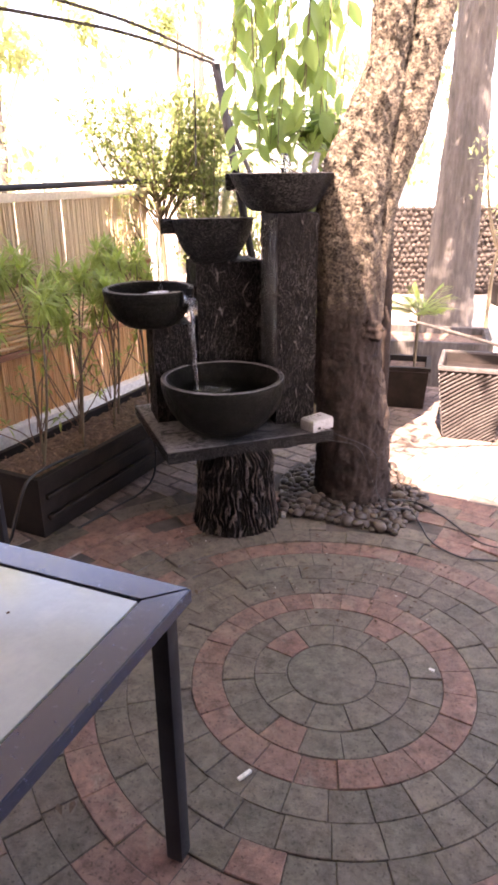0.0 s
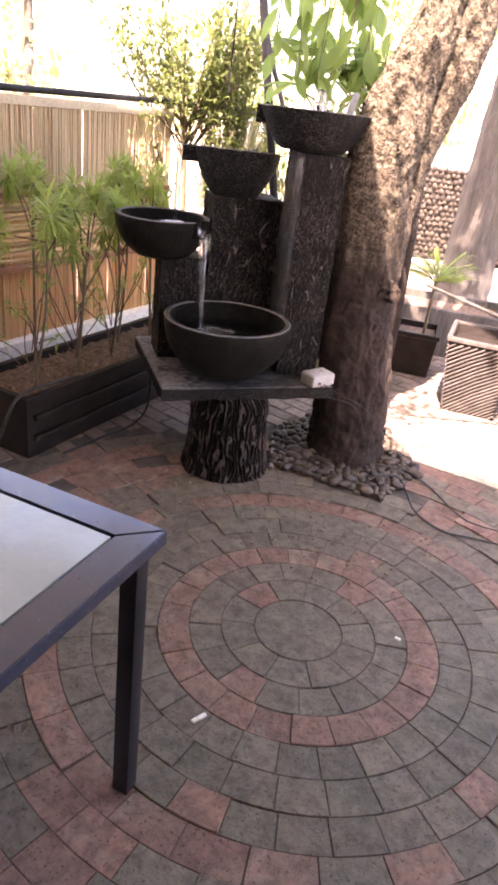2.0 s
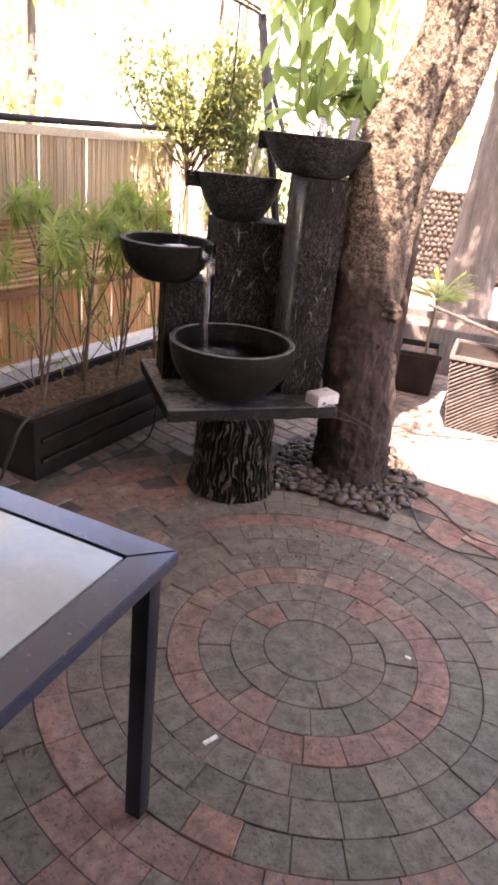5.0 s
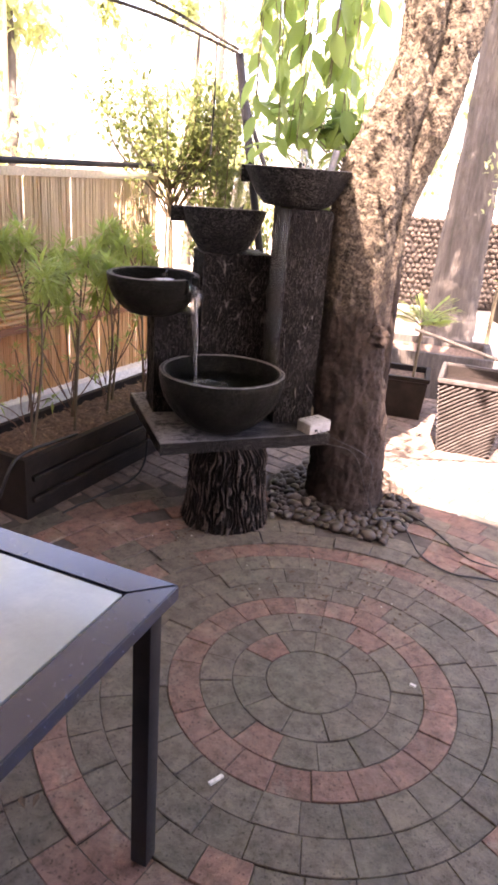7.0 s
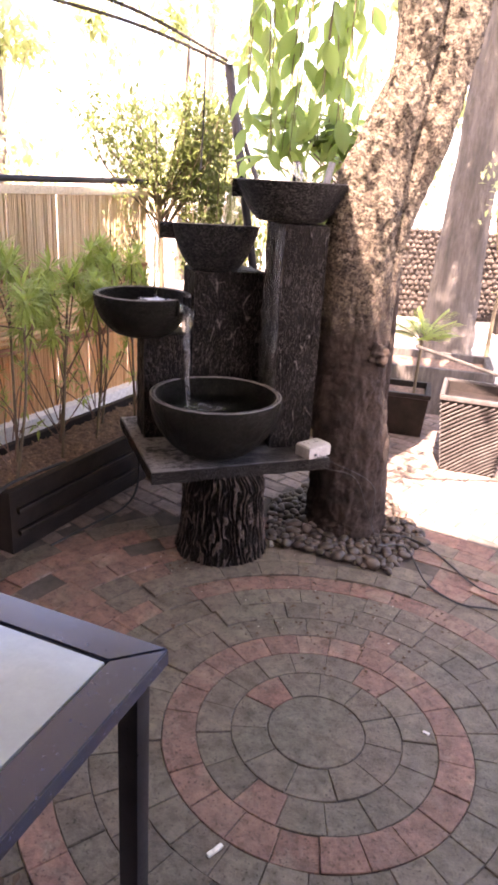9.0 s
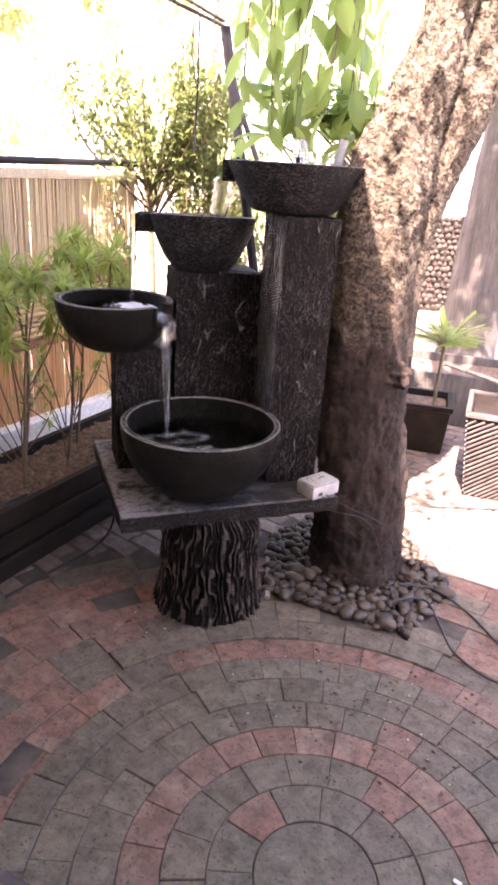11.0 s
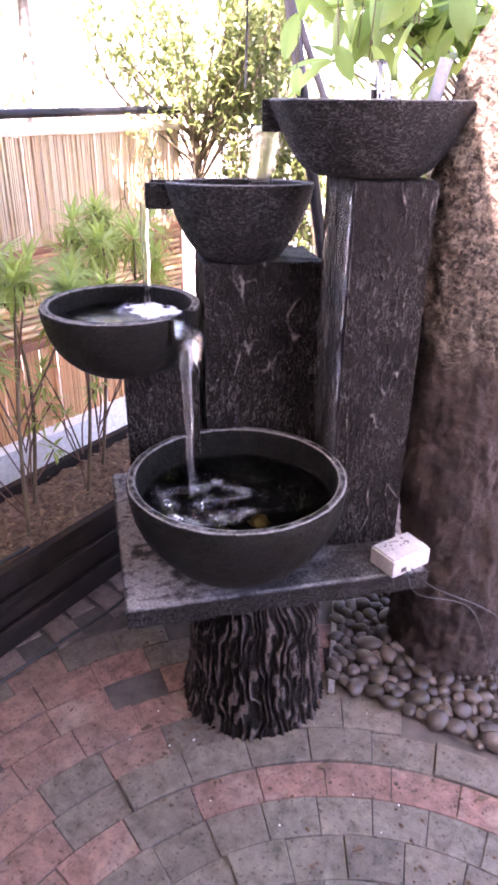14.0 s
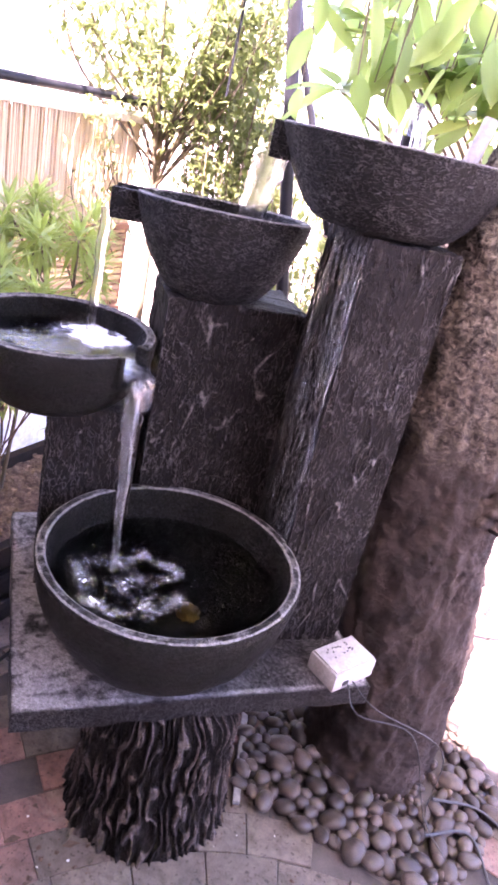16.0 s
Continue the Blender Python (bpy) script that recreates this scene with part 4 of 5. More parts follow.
def bush(name, base, z_fork, top, radius, stems, leaves, seed, size, label, spread=1.0, low=0.0):
    """A slender-stemmed bush: stems that part above z_fork, small oval leaves along them."""
    rng = random.Random(seed)
    plant = thing(name, base, label, "bush")
    base = Vector(base)
    verts, faces = [], []
    if z_fork > 0.3:
        part("stem", tube(spline([base, base + Vector((0.02, 0.01, z_fork * 0.5)), base + Vector((0, 0, z_fork))], 6), [0.022 - 0.006 * i / 12 for i in range(13)], 9, wobble=0.15), STEM, plant, smooth=60)
    for i in range(stems):
        a, r = rng.uniform(0, 6.28), radius * math.sqrt(rng.uniform(0.05, 1))
        start = base + Vector((0, 0, z_fork - 0.02 - rng.choice((0.0, 0.0, 0.12, 0.22)))) if z_fork > 0.3 else base + Vector((rng.uniform(-0.08, 0.08), rng.uniform(-0.08, 0.08), 0))
        end = base + Vector((r * math.cos(a), r * math.sin(a), top - rng.uniform(0, 0.25) * (top - z_fork)))
        mid = start.lerp(end, 0.5) + Vector((rng.uniform(-0.12, 0.22) * r * math.cos(a) + rng.uniform(-0.05, 0.05), rng.uniform(-0.12, 0.22) * r * math.sin(a) + rng.uniform(-0.05, 0.05), rng.uniform(-0.06, 0.06)))
        line = spline([start, mid, end], 8)
        part("branch", tube(line, [0.008 - 0.0055 * k / 16 for k in range(17)], 6), STEM, plant, smooth=60)
        for _ in range(leaves):
            t = rng.uniform(low, 1.0) ** 0.8
            p = line[min(16, int(t * 16))] + rand_dir(rng) * rng.uniform(0.01, 0.09) * spread
            d = rand_dir(rng, 0.4)
            leaf_into(verts, faces, p, d, Vector((0, 0, 1)), size * rng.uniform(0.7, 1.3), size * 0.55 * rng.uniform(0.8, 1.2), 0.25)
    from_lists("foliage", verts, faces, LEAF_SHRUB, plant, "small oval yellow-green leaves")
    return plant


bush("bush", (-2.86, 4.36, -0.03), 1.5, 2.26, 0.72, 34, 115, 31, 0.054, "slender bush with bare stem and airy crown", 1.5, 0.25)
bush("bush", (-2.58, 4.62, -0.03), 0.0, 2.2, 0.38, 34, 120, 32, 0.047, "many-stemmed upright bush behind the fountain", 0.9, 0.5)
bush("bush", (-2.2, 4.75, -0.03), 0.0, 1.85, 0.32, 14, 70, 33, 0.06, "low leafy bush behind the fountain", 1.2, 0.3)
bush("bush", (-1.5, 4.5, -0.03), 0.0, 1.9, 0.35, 16, 70, 34, 0.075, "bright leafy bush behind the top bowl", 1.3, 0.3)

# climbing twigs on the fence's end
verts, faces, rng = [], [], random.Random(8)
creeper = thing("creeper", FNM @ Vector((0.95, -0.05, 0)), "thin dry creeper on the reed fence", "climbing plant")
for i in range(9):
    p0 = FNM @ Vector((rng.uniform(0.75, 1.15), -0.05, 0.9))
    pts = [p0]
    for k in range(6):
        pts.append(pts[-1] + FNM.to_3x3() @ Vector((rng.uniform(-0.07, 0.06), rng.uniform(-0.008, 0.004), 0.1)))
    part("twig", tube(spline(pts, 3), 0.003, 5), STEM, creeper, smooth=60)
    for _ in range(16):
        leaf_into(verts, faces, rng.choice(pts) + rand_dir(rng) * 0.04, rand_dir(rng), Vector((0, 0, 1)), 0.04, 0.022, 0.2)
from_lists("foliage", verts, faces, LEAF_SHRUB, creeper)


# large-leaved branch hanging behind the top bowl
def big_leaf_mesh():
    bm = bmesh.new()
    n, rows = 7, []
    for i in range(n + 1):
        t = i / n
        w = 0.55 * math.sin(math.pi * min(1, t * 0.97 + 0.03)) ** 0.8 * (1 - 0.25 * t) / 2
        rows.append([bm.verts.new((x * w, 0.05 * abs(x) - 0.18 * t * t, t)) for x in (-1, -0.5, 0, 0.5, 1)])
    for a, b in zip(rows, rows[1:]):
        for k in range(4):
            bm.faces.new((a[k], a[k + 1], b[k + 1], b[k]))
    bmesh.ops.remove_doubles(bm, verts=bm.verts, dist=0.0005)
    return mesh_of("leaf", bm, LEAF_BIG, 180)


LEAF_MESH = big_leaf_mesh()
hanging = thing("tree", (-1.05, 4.6, 0), "large-leaved tree with drooping bright green branches", "tree")
rng = random.Random(41)
part("trunk", trunk([(-1.12, 4.75, -0.05), (-1.13, 4.72, 1.2), (-1.12, 4.5, 2.4), (-1.15, 4.1, 3.2)], [0.05, 0.045, 0.04, 0.03], 20, 0.004), BARK, hanging, smooth=80)
for i in range(19):
    x, y = rng.uniform(-1.6, -1.02), rng.uniform(3.62, 4.1)
    z0, z1 = rng.uniform(2.75, 3.1), rng.choice((1.72, 1.75, 1.8, 1.9, 2.05, 2.3))
    if i % 4 == 0:
        x, z1 = rng.uniform(-1.25, -0.98), 1.85
    line = spline([(-1.13, 4.15, 3.12), (x, y, z0), (x + rng.uniform(-0.05, 0.05), y - 0.05, (z0 + z1) / 2 + 0.1), (x + rng.uniform(-0.08, 0.08), y - 0.08, z1)], 7)
    part("twig", tube(line, [0.007 - 0.005 * k / 21 for k in range(22)], 6), STEM, hanging, smooth=60)
    for k in range(8, 22):
        if rng.random() < 0.3:
            continue
        a = rng.uniform(0, 6.28)
        d = Vector((math.cos(a) * 0.6, math.sin(a) * 0.6, -rng.uniform(0.35, 1.4))).normalized()
        ob = new("leaf", LEAF_MESH)
        ob.parent = hanging
        s = rng.uniform(0.11, 0.185)
        ob.matrix_basis = PLACE[hanging].inverted() @ Matrix.Translation(line[k]) @ d.to_track_quat("Z", "Y").to_matrix().to_4x4() @ Matrix.Rotation(rng.uniform(-1, 1), 4, "Z") @ Matrix.Scale(s, 4)

# spreading tufts low on the same tree, just above the top bowl
rng = random.Random(43)
for i in range(15):
    p = Vector((-1.17, 3.98, 0)) + Vector((0.88, 0.475, 0)) * (-0.36 + 0.68 * i / 14 + rng.uniform(-0.03, 0.03)) + Vector((-0.475, 0.88, 0)) * rng.uniform(-0.12, 0.15)
    p.z = rng.uniform(1.74, 2.02)
    line = spline([(-1.13, 4.72, 1.15), (p + Vector((-1.13, 4.72, 1.3))) / 2, p], 5)
    part("twig", tube(line, [0.008 - 0.0004 * k for k in range(11)], 6), STEM, hanging, smooth=60)
    for k in range(9):
        a, el = k * 0.7 + rng.uniform(-0.2, 0.2), rng.uniform(-0.6, 0.5)
        d = Vector((math.cos(a) * math.cos(el), math.sin(a) * math.cos(el), math.sin(el)))
        ob = new("leaf", LEAF_MESH)
        ob.parent = hanging
        ob.matrix_basis = PLACE[hanging].inverted() @ Matrix.Translation(p + d * 0.02) @ d.to_track_quat("Z", "Y").to_matrix().to_4x4() @ Matrix.Rotation(rng.uniform(-0.5, 0.5), 4, "Z") @ Matrix.Scale(rng.uniform(0.12, 0.19), 4)

# crown of the leaning tree, above the shade cloth; unseen, placed to shade the planters
verts, faces, rng = [], [], random.Random(77)
for i in range(30):
    c = Vector((rng.uniform(-1.5, 2.2), rng.uniform(2.3, 6.2), rng.uniform(4.0, 5.4)))
    part("limb", tube(spline([(-0.45, 3.7, 2.7), (Vector((-0.45, 3.7, 3.2)) + c) / 2, c], 5), [0.07 - 0.005 * k for k in range(11)], 8), BARK, tree, smooth=80)
    for _ in range(150):
        leaf_into(verts, faces, c + rand_dir(rng) * rng.uniform(0.1, 0.62), rand_dir(rng), Vector((0, 0, 1)), 0.13, 0.065, 0.3)
# unseen leaves added sunward, to dapple the trunk and shade the second tree
for i in range(34):
    z = 1.0 + 1.5 * i / 33
    c = Vector((-0.64 + rng.uniform(-0.2, 0.3), 3.55, z)) + sun_dir * ((3.05 + rng.uniform(-0.1, 0.3) - z) / sun_dir.z)
    for _ in range(2 if c.x < -0.3 else 5):
        leaf_into(verts, faces, c + rand_dir(rng) * rng.uniform(0.02, 0.13), rand_dir(rng), Vector((0, 0, 1)), rng.uniform(0.05, 0.1), 0.04, 0.3)
for i in range(14):
    c = Vector((-0.72 - 0.75 * i / 13 + rng.uniform(-0.3, 0.3), 4.45 + 2.1 * i / 13, 4.9))
    for _ in range(70):
        leaf_into(verts, faces, c + rand_dir(rng) * rng.uniform(0.05, 0.45), rand_dir(rng), Vector((0, 0, 1)), 0.14, 0.075, 0.3)
tagged(from_lists("crown", verts, faces, LEAF_BIG, tree), kind="stuff")

# young palm in the square planter
palm = thing("palm", (-1.06, 5.13, 0.28), "young palm with bright arching fronds", "palm")
verts, faces, rng = [], [], random.Random(9)
part("stem", tube([(-1.06, 5.13, 0.26), (-1.05, 5.12, 0.7)], 0.012, 8), STEM, palm, smooth=60)
for i in range(22):
    a, el = rng.uniform(0, 6.28), rng.uniform(0.6, 1.4)
    d = Vector((math.cos(a) * math.cos(el), math.sin(a) * math.cos(el), math.sin(el)))
    ln = rng.uniform(0.22, 0.36)
    p0 = Vector((-1.05, 5.12, 0.68))
    pts = [p0 + d * ln * t - Vector((0, 0, 0.09 * t * t)) for t in (0, 0.25, 0.5, 0.75, 1.0)]
    part("frond", tube(pts, 0.003, 5), STEM, palm)
    for k in range(26):
        t = 0.2 + 0.8 * k / 26
        q = p0 + d * ln * t - Vector((0, 0, 0.09 * t * t))
        side = d.cross(Vector((0, 0, 1))).normalized() * (1 if k % 2 else -1)
        leaf_into(verts, faces, q, side + d * 0.8 - Vector((0, 0, 0.3)), Vector((0, 0, 1)), 0.12, 0.012, 0.4)
from_lists("foliage", verts, faces, LEAF_SPIKE, palm)

# ---- second tree, sapling, stone wall and distance ----
tree2 = thing("tree", (-1.75, 7.3, 0), "tall straight tree with grey furrowed bark", "tree")
part("trunk", trunk([(-1.76, 7.32, -0.05), (-1.755, 7.32, 0.3), (-1.75, 7.32, 1.0), (-1.73, 7.34, 2.0), (-1.735, 7.33, 3.0), (-1.72, 7.34, 4.6)], [0.29, 0.26, 0.235, 0.2, 0.175, 0.16], 64, 0.016), BARK_GREY, tree2, smooth=80)
for pts in ([(-1.73, 7.33, 4.3), (-1.3, 7.2, 5.0), (-0.9, 7.1, 5.8)], [(-1.74, 7.35, 4.3), (-2.2, 7.6, 5.1), (-2.6, 7.7, 6.0)]):
    part("limb", trunk(pts, [0.13, 0.1, 0.06], 24, 0.01), BARK_GREY, tree2, smooth=80)


def far_tree(x, y, height, radius, leaves, seed, size, z_low=1.2, label="sunlit pale green tree in the distance"):
    rng = random.Random(seed)
    t = thing("tree", (x, y, 0), label, "tree", "background trees")
    part("trunk", tube(spline([(x, y, -0.05), (x + 0.1, y, height * 0.35), (x, y + 0.1, height * 0.75)], 6), [0.09 - 0.005 * k for k in range(13)], 10, wobble=0.2), BARK_GREY, t, smooth=80)
    verts, faces = [], []
    clumps = []
    for i in range(int(9 + radius * 5)):
        c = Vector((x, y, 0)) + Vector((rng.gauss(0, 0.5) * radius, rng.gauss(0, 0.5) * radius, rng.uniform(z_low, height)))
        clumps.append((c, rng.uniform(0.25, 0.55) * radius * 0.6))
        part("limb", tube([(x, y, min(c.z, height) * 0.55), (c + Vector((x, y, c.z))) / 2, c], [0.022, 0.014, 0.006], 6), PALE_WOOD, t, smooth=60)
    for i in range(leaves):
        c, r = rng.choice(clumps)
        p = c + rand_dir(rng) * r * rng.uniform(0.2, 1.1)
        leaf_into(verts, faces, p, rand_dir(rng, -0.2), Vector((0, 0, 1)), size * rng.uniform(0.6, 1.3), size * 0.5, 0.3)
    tagged(from_lists("crown", verts, faces, LEAF_FAR, t), kind="stuff")


for i, (x, y, h, r, z) in enumerate(((-6.2, 5.2, 4.2, 1.3, 1.2), (-5.4, 7.6, 4.6, 1.4, 1.0), (-7.6, 9.5, 5.5, 1.8, 1.0), (-4.3, 10.8, 5.0, 1.5, 1.4), (-9.0, 6.2, 5.0, 1.8, 0.8), (-2.9, 13.5, 6.0, 1.8, 1.2), (-0.9, 12.6, 5.0, 1.6, 1.0), (-6.8, 13.0, 6.5, 2.2, 1.0), (1.2, 14.5, 6.0, 2.0, 1.0))):
    far_tree(x, y, h, r, 2000, 50 + i, 0.15, z)

sapling = thing("sapling", (-1.2, 6.95, 0), "thin pale sapling beside the far trunk", "sapling")
verts, faces, rng = [], [], random.Random(71)
for pts in ([(-1.2, 6.95, -0.05), (-1.2, 6.95, 0.7), (-1.16, 6.97, 1.25), (-1.25, 6.98, 2.0)], [(-1.17, 6.97, 1.2), (-1.07, 7.0, 1.6), (-1.02, 7.02, 2.1)], [(-1.19, 6.96, 1.0), (-1.28, 6.9, 1.35), (-1.36, 6.9, 1.9)]):
    ln = spline(pts, 6)
    part("stem", tube(ln, [0.022 - 0.013 * k / (len(ln) - 1) for k in range(len(ln))], 8), STEM, sapling, smooth=60)
    for _ in range(70):
        leaf_into(verts, faces, ln[rng.randrange(len(ln) // 2, len(ln))] + rand_dir(rng) * rng.uniform(0.02, 0.2), rand_dir(rng), Vector((0, 0, 1)), 0.07, 0.035, 0.2)
from_lists("foliage", verts, faces, LEAF_FAR, sapling)

# dry-stone wall
WALLM = pose(-4.4, 8.95, 0, 0, 0, 36)
rng = random.Random(81)
stone_wall = thing("stone_wall", WALLM @ Vector((1.9, 0, 0)), "dry wall of small dark rounded stones in wire baskets", "stone wall")
part("core", boxes((WALLM @ pose(1.9, 0.2, -0.03), 4.6, 0.24, 1.18)), ROCK, stone_wall)
shapes = []
for i in range(6):
    bm = bmesh.new()
    bmesh.ops.create_icosphere(bm, subdivisions=1, radius=1)
    shapes.append(([v.co * (1 + 0.35 * noise.noise(v.co * 1.3 + Vector((i * 7, 0, 0)))) for v in bm.verts], [[v.index for v in f.verts] for f in bm.faces]))
    bm.free()
verts, faces = [], []
for row in range(17):
    for col in range(62):
        vs, fs = shapes[rng.randrange(6)]
        k = rng.uniform(0.75, 1.2)
        m = WALLM @ pose(-0.4 + col * 0.074 + (0.037 if row % 2 else 0) + rng.uniform(-0.014, 0.014), 0.07 + rng.uniform(-0.02, 0.02), 0.03 + row * 0.07 + rng.uniform(-0.012, 0.012), rng.uniform(0, 180), rng.uniform(0, 180), 0) @ Matrix.Diagonal((0.045 * k, 0.038 * k, 0.034 * k, 1))
        o = len(verts)
        verts += [m @ v for v in vs]
        faces += [[o + q for q in f] for f in fs]
ob = from_lists("stones", verts, faces, ROCK, stone_wall, "small rounded stones of the basket wall")
ob.data.shade_smooth()
tagged(ob, kind="stuff")
bm = boxes((WALLM @ pose(2.5, 2.2, -0.03), 9, 0.25, 1.75, 0.01))
structure("wall_north", bm, WHITE_WALL, "white painted wall beyond the stone wall")
bm = boxes((WALLM @ pose(3.6, -0.75, -0.03), 2.6, 0.3, 0.27, 0.01))
structure("trim", bm, BLACK_PLASTIC, "low dark kerb before the stone wall", smooth=40)

# ---- bamboo pole leaning on the tree, stacked timber behind the planters ----
bamboo_pole = part("bamboo_pole", tube([(-0.47, 3.74, 0.955), (-0.15, 4.16, 0.79), (0.4, 4.88, 0.5), (1.35, 6.12, -0.02)], [0.009, 0.01, 0.011, 0.011], 10), BARK_GREY, None, smooth=60)
tagged(bamboo_pole, "weathered bamboo pole leaning against the tree", "pole")
timber = thing("timber_frame", (-1.3, 5.7, 0), "low weathered timber planting frame", "planter")
TB = pose(-1.35, 5.95, 0, 0, 0, 24)
for x, y, sx, sy in ((0, -0.3, 1.0, 0.05), (0, 0.3, 1.0, 0.05), (-0.5, 0, 0.05, 0.65), (0.5, 0, 0.05, 0.65)):
    part("board", boxes((TB @ pose(x, y, -0.03), sx, sy, 0.4, 0.006)), BARK_GREY, timber, smooth=40)
part("soil", boxes((TB @ pose(0, 0, -0.03), 0.94, 0.55, 0.34)), SOIL, timber)
far_pot = thing("planter_box", (0.05, 5.0, 0), "black planter beside the woven one", "planter")
bm = bmesh.new()
trough(bm, pose(-0.14, 4.88, 0, 0, 0, 22), 0.5, 0.4, 0.36, 0.02)
part("body", bm, BLACK_PLASTIC, far_pot, smooth=40)

# ---- on the slab: white power box and its wires ----
BX = pose(-0.68, 3.225, SLAB_Z + 0.004, 0, 0, 78)
power = thing("power_box", BX.translation, "white plastic power box with dark specks on its lid", "power box")
part("body", boxes((BX, 0.14, 0.095, 0.052, 0.005)), WHITE_BOX, power, smooth=40)
part("lid", boxes((BX @ pose(0, 0, 0.0535), 0.131, 0.086, 0.004, 0.0015)), WHITE_BOX, power, smooth=40)
rng = random.Random(6)
for i in range(16):
    part("speck", boxes((BX @ pose(rng.uniform(-0.04, 0.045), rng.uniform(-0.01, 0.038), 0.0577), 0.005, 0.004, 0.0008)), CABLE, power)
part("socket", boxes((BX @ pose(-0.03, -0.048, 0.012), 0.018, 0.004, 0.012)), CABLE, power)
c0 = BX @ Vector((-0.02, -0.05, 0.01))
for pts in ([c0, c0 + Vector((0.06, -0.03, -0.03)), Vector((-0.47, 3.28, 0.4)), Vector((-0.40, 3.33, 0.2)), Vector((-0.36, 3.38, 0.05))],
            [c0 + Vector((0, 0.02, 0)), c0 + Vector((0.09, -0.01, 0.0)), Vector((-0.40, 3.33, 0.37)), Vector((-0.37, 3.31, 0.18)), Vector((-0.28, 3.36, 0.045))]):
    w = part("wire", tube(spline(pts, 6), 0.0015, 6), CABLE, power, smooth=60)

# cables over the paving
for pts in ([(-0.36, 3.38, 0.05), (-0.278, 3.5, 0.03), (-0.17, 3.42, 0.006), (-0.055, 3.297, 0.006), (0.115, 3.249, 0.006), (0.254, 3.318, 0.006), (0.6, 3.45, 0.006), (1.2, 3.5, 0.006)],
            [(-0.40, 3.5, 0.05), (-0.28, 3.6, 0.03), (-0.106, 3.57, 0.006), (0.071, 3.459, 0.006), (0.203, 3.434, 0.006), (0.5, 3.55, 0.006), (1.1, 3.75, 0.006)]):
    ob = part("cable", tube(spline(pts, 7), 0.0045, 8), CABLE, None, smooth=60)
    tagged(ob, "thin black cable lying across the paving", "cable", "cables on the ground")
ob = part("hose", tube(spline([(-1.72, 2.6, 0.3), (-1.64, 2.36, 0.335), (-1.6, 2.2, 0.34), (-1.57, 2.11, 0.31), (-1.6, 2.06, 0.16), (-1.66, 2.02, 0.01), (-1.8, 1.9, 0.008), (-2.1, 1.7, 0.008)], 7), 0.008, 8), CABLE, None, smooth=60)
tagged(ob, "black hose hanging over the planter's end", "hose")
ob = part("hose", tube(spline([(-1.66, 3.02, 0.33), (-1.62, 3.0, 0.3), (-1.58, 2.95, 0.1), (-1.58, 2.85, 0.008), (-1.55, 2.6, 0.008), (-1.52, 2.35, 0.008)], 7), 0.006, 8), CABLE, None, smooth=60)
tagged(ob, "thin black hose along the planter's foot", "hose")

# top bowl: pump pipe and small jet; trickling water on the tall column
part("pipe", tube([(-0.86, 3.36, 1.52), (-0.83, 3.40, 1.75)], 0.016, 12), surface("grey_pipe", (0.2, 0.2, 0.21), (0.32, 0.32, 0.33), 20, 100, 0.4), fountain, "grey plastic pipe", smooth=60)
part("nozzle", tube([(-0.95, 3.30, 1.52), (-0.95, 3.30, 1.685)], 0.014, 12), BLACK_METAL, fountain, smooth=60)
jet = bmesh.new()
rng = random.Random(15)
for i in range(7):
    a = rng.uniform(0, 6.28)
    q = Vector((-0.95, 3.30, 1.685))
    o = Vector((math.cos(a), math.sin(a), 0)) * 0.03
    tube(spline([q, q + o * 0.4 + Vector((0, 0, 0.06)), q + o + Vector((0, 0, 0.02)), q + o * 1.3 - Vector((0, 0, 0.03))], 4), 0.005, 6, jet)
tagged(part("water_jet", jet, STREAM, fountain, "small bubbling jet", smooth=80), kind="stuff")
trickle = bmesh.new()
for i in range(270):
    v0 = 0.2 + 0.2 * rng.random() ** 1.3
    z0, ln = 1.47 - rng.random() ** 1.5 * 0.9, rng.uniform(0.04, 0.16)
    pts = []
    for k in range(9):
        z = max(0.5, z0 - ln * k / 8)
        pts.append(fuv(0.5935 - 0.0015 * rng.random(), v0 + 0.022 * noise.noise(Vector((i * 3.3, 0, z * 17))), z))
    tube(pts, [rng.uniform(0.0007, 0.0018) for _ in pts], 5, trickle)
tagged(part("water_trickle", trickle, STREAM, fountain, "water running down the tall column", smooth=80), kind="stuff")

# ---- slatted chair by the planter ----
CM = pose(-1.27, 1.80, 0, 0, 0, 200)
chair = thing("chair", CM @ Vector((0.25, 0.2, 0)), "outdoor chair with pale slats on a black metal frame", "chair")
for x in (0.0, 0.5):
    part("leg", boxes((CM @ pose(x, 0, 0), 0.028, 0.028, 0.86, 0.003)), BLACK_METAL, chair, smooth=40)
    part("leg", boxes((CM @ pose(x, 0.45, 0), 0.028, 0.028, 0.43, 0.003)), BLACK_METAL, chair, smooth=40)
SLAT_PAINT = surface("pale_slat_paint", (0.42, 0.44, 0.37), (0.55, 0.56, 0.48), 6, 80, 0.6, relief=0.2)
for z in (0.52, 0.62, 0.72):
    part("back_slat", boxes((CM @ pose(0.25, 0.02, z), 0.52, 0.018, 0.06, 0.004)), SLAT_PAINT, chair, smooth=40)
for y in (0.05, 0.14, 0.23, 0.32, 0.41):
    part("seat_slat", boxes((CM @ pose(0.25, y, 0.43), 0.54, 0.07, 0.02, 0.004)), SLAT_PAINT, chair, smooth=40)

# ---- pale edging strip beside the pebbles ----
edging = part("edging_strip", boxes((pose(-0.905, 3.25, 0, 0, 0, 127.3), 0.44, 0.02, 0.016, 0.003)), EDGING, None)
tagged(edging, "pale narrow edging strip beside the pebble bed", "edging")

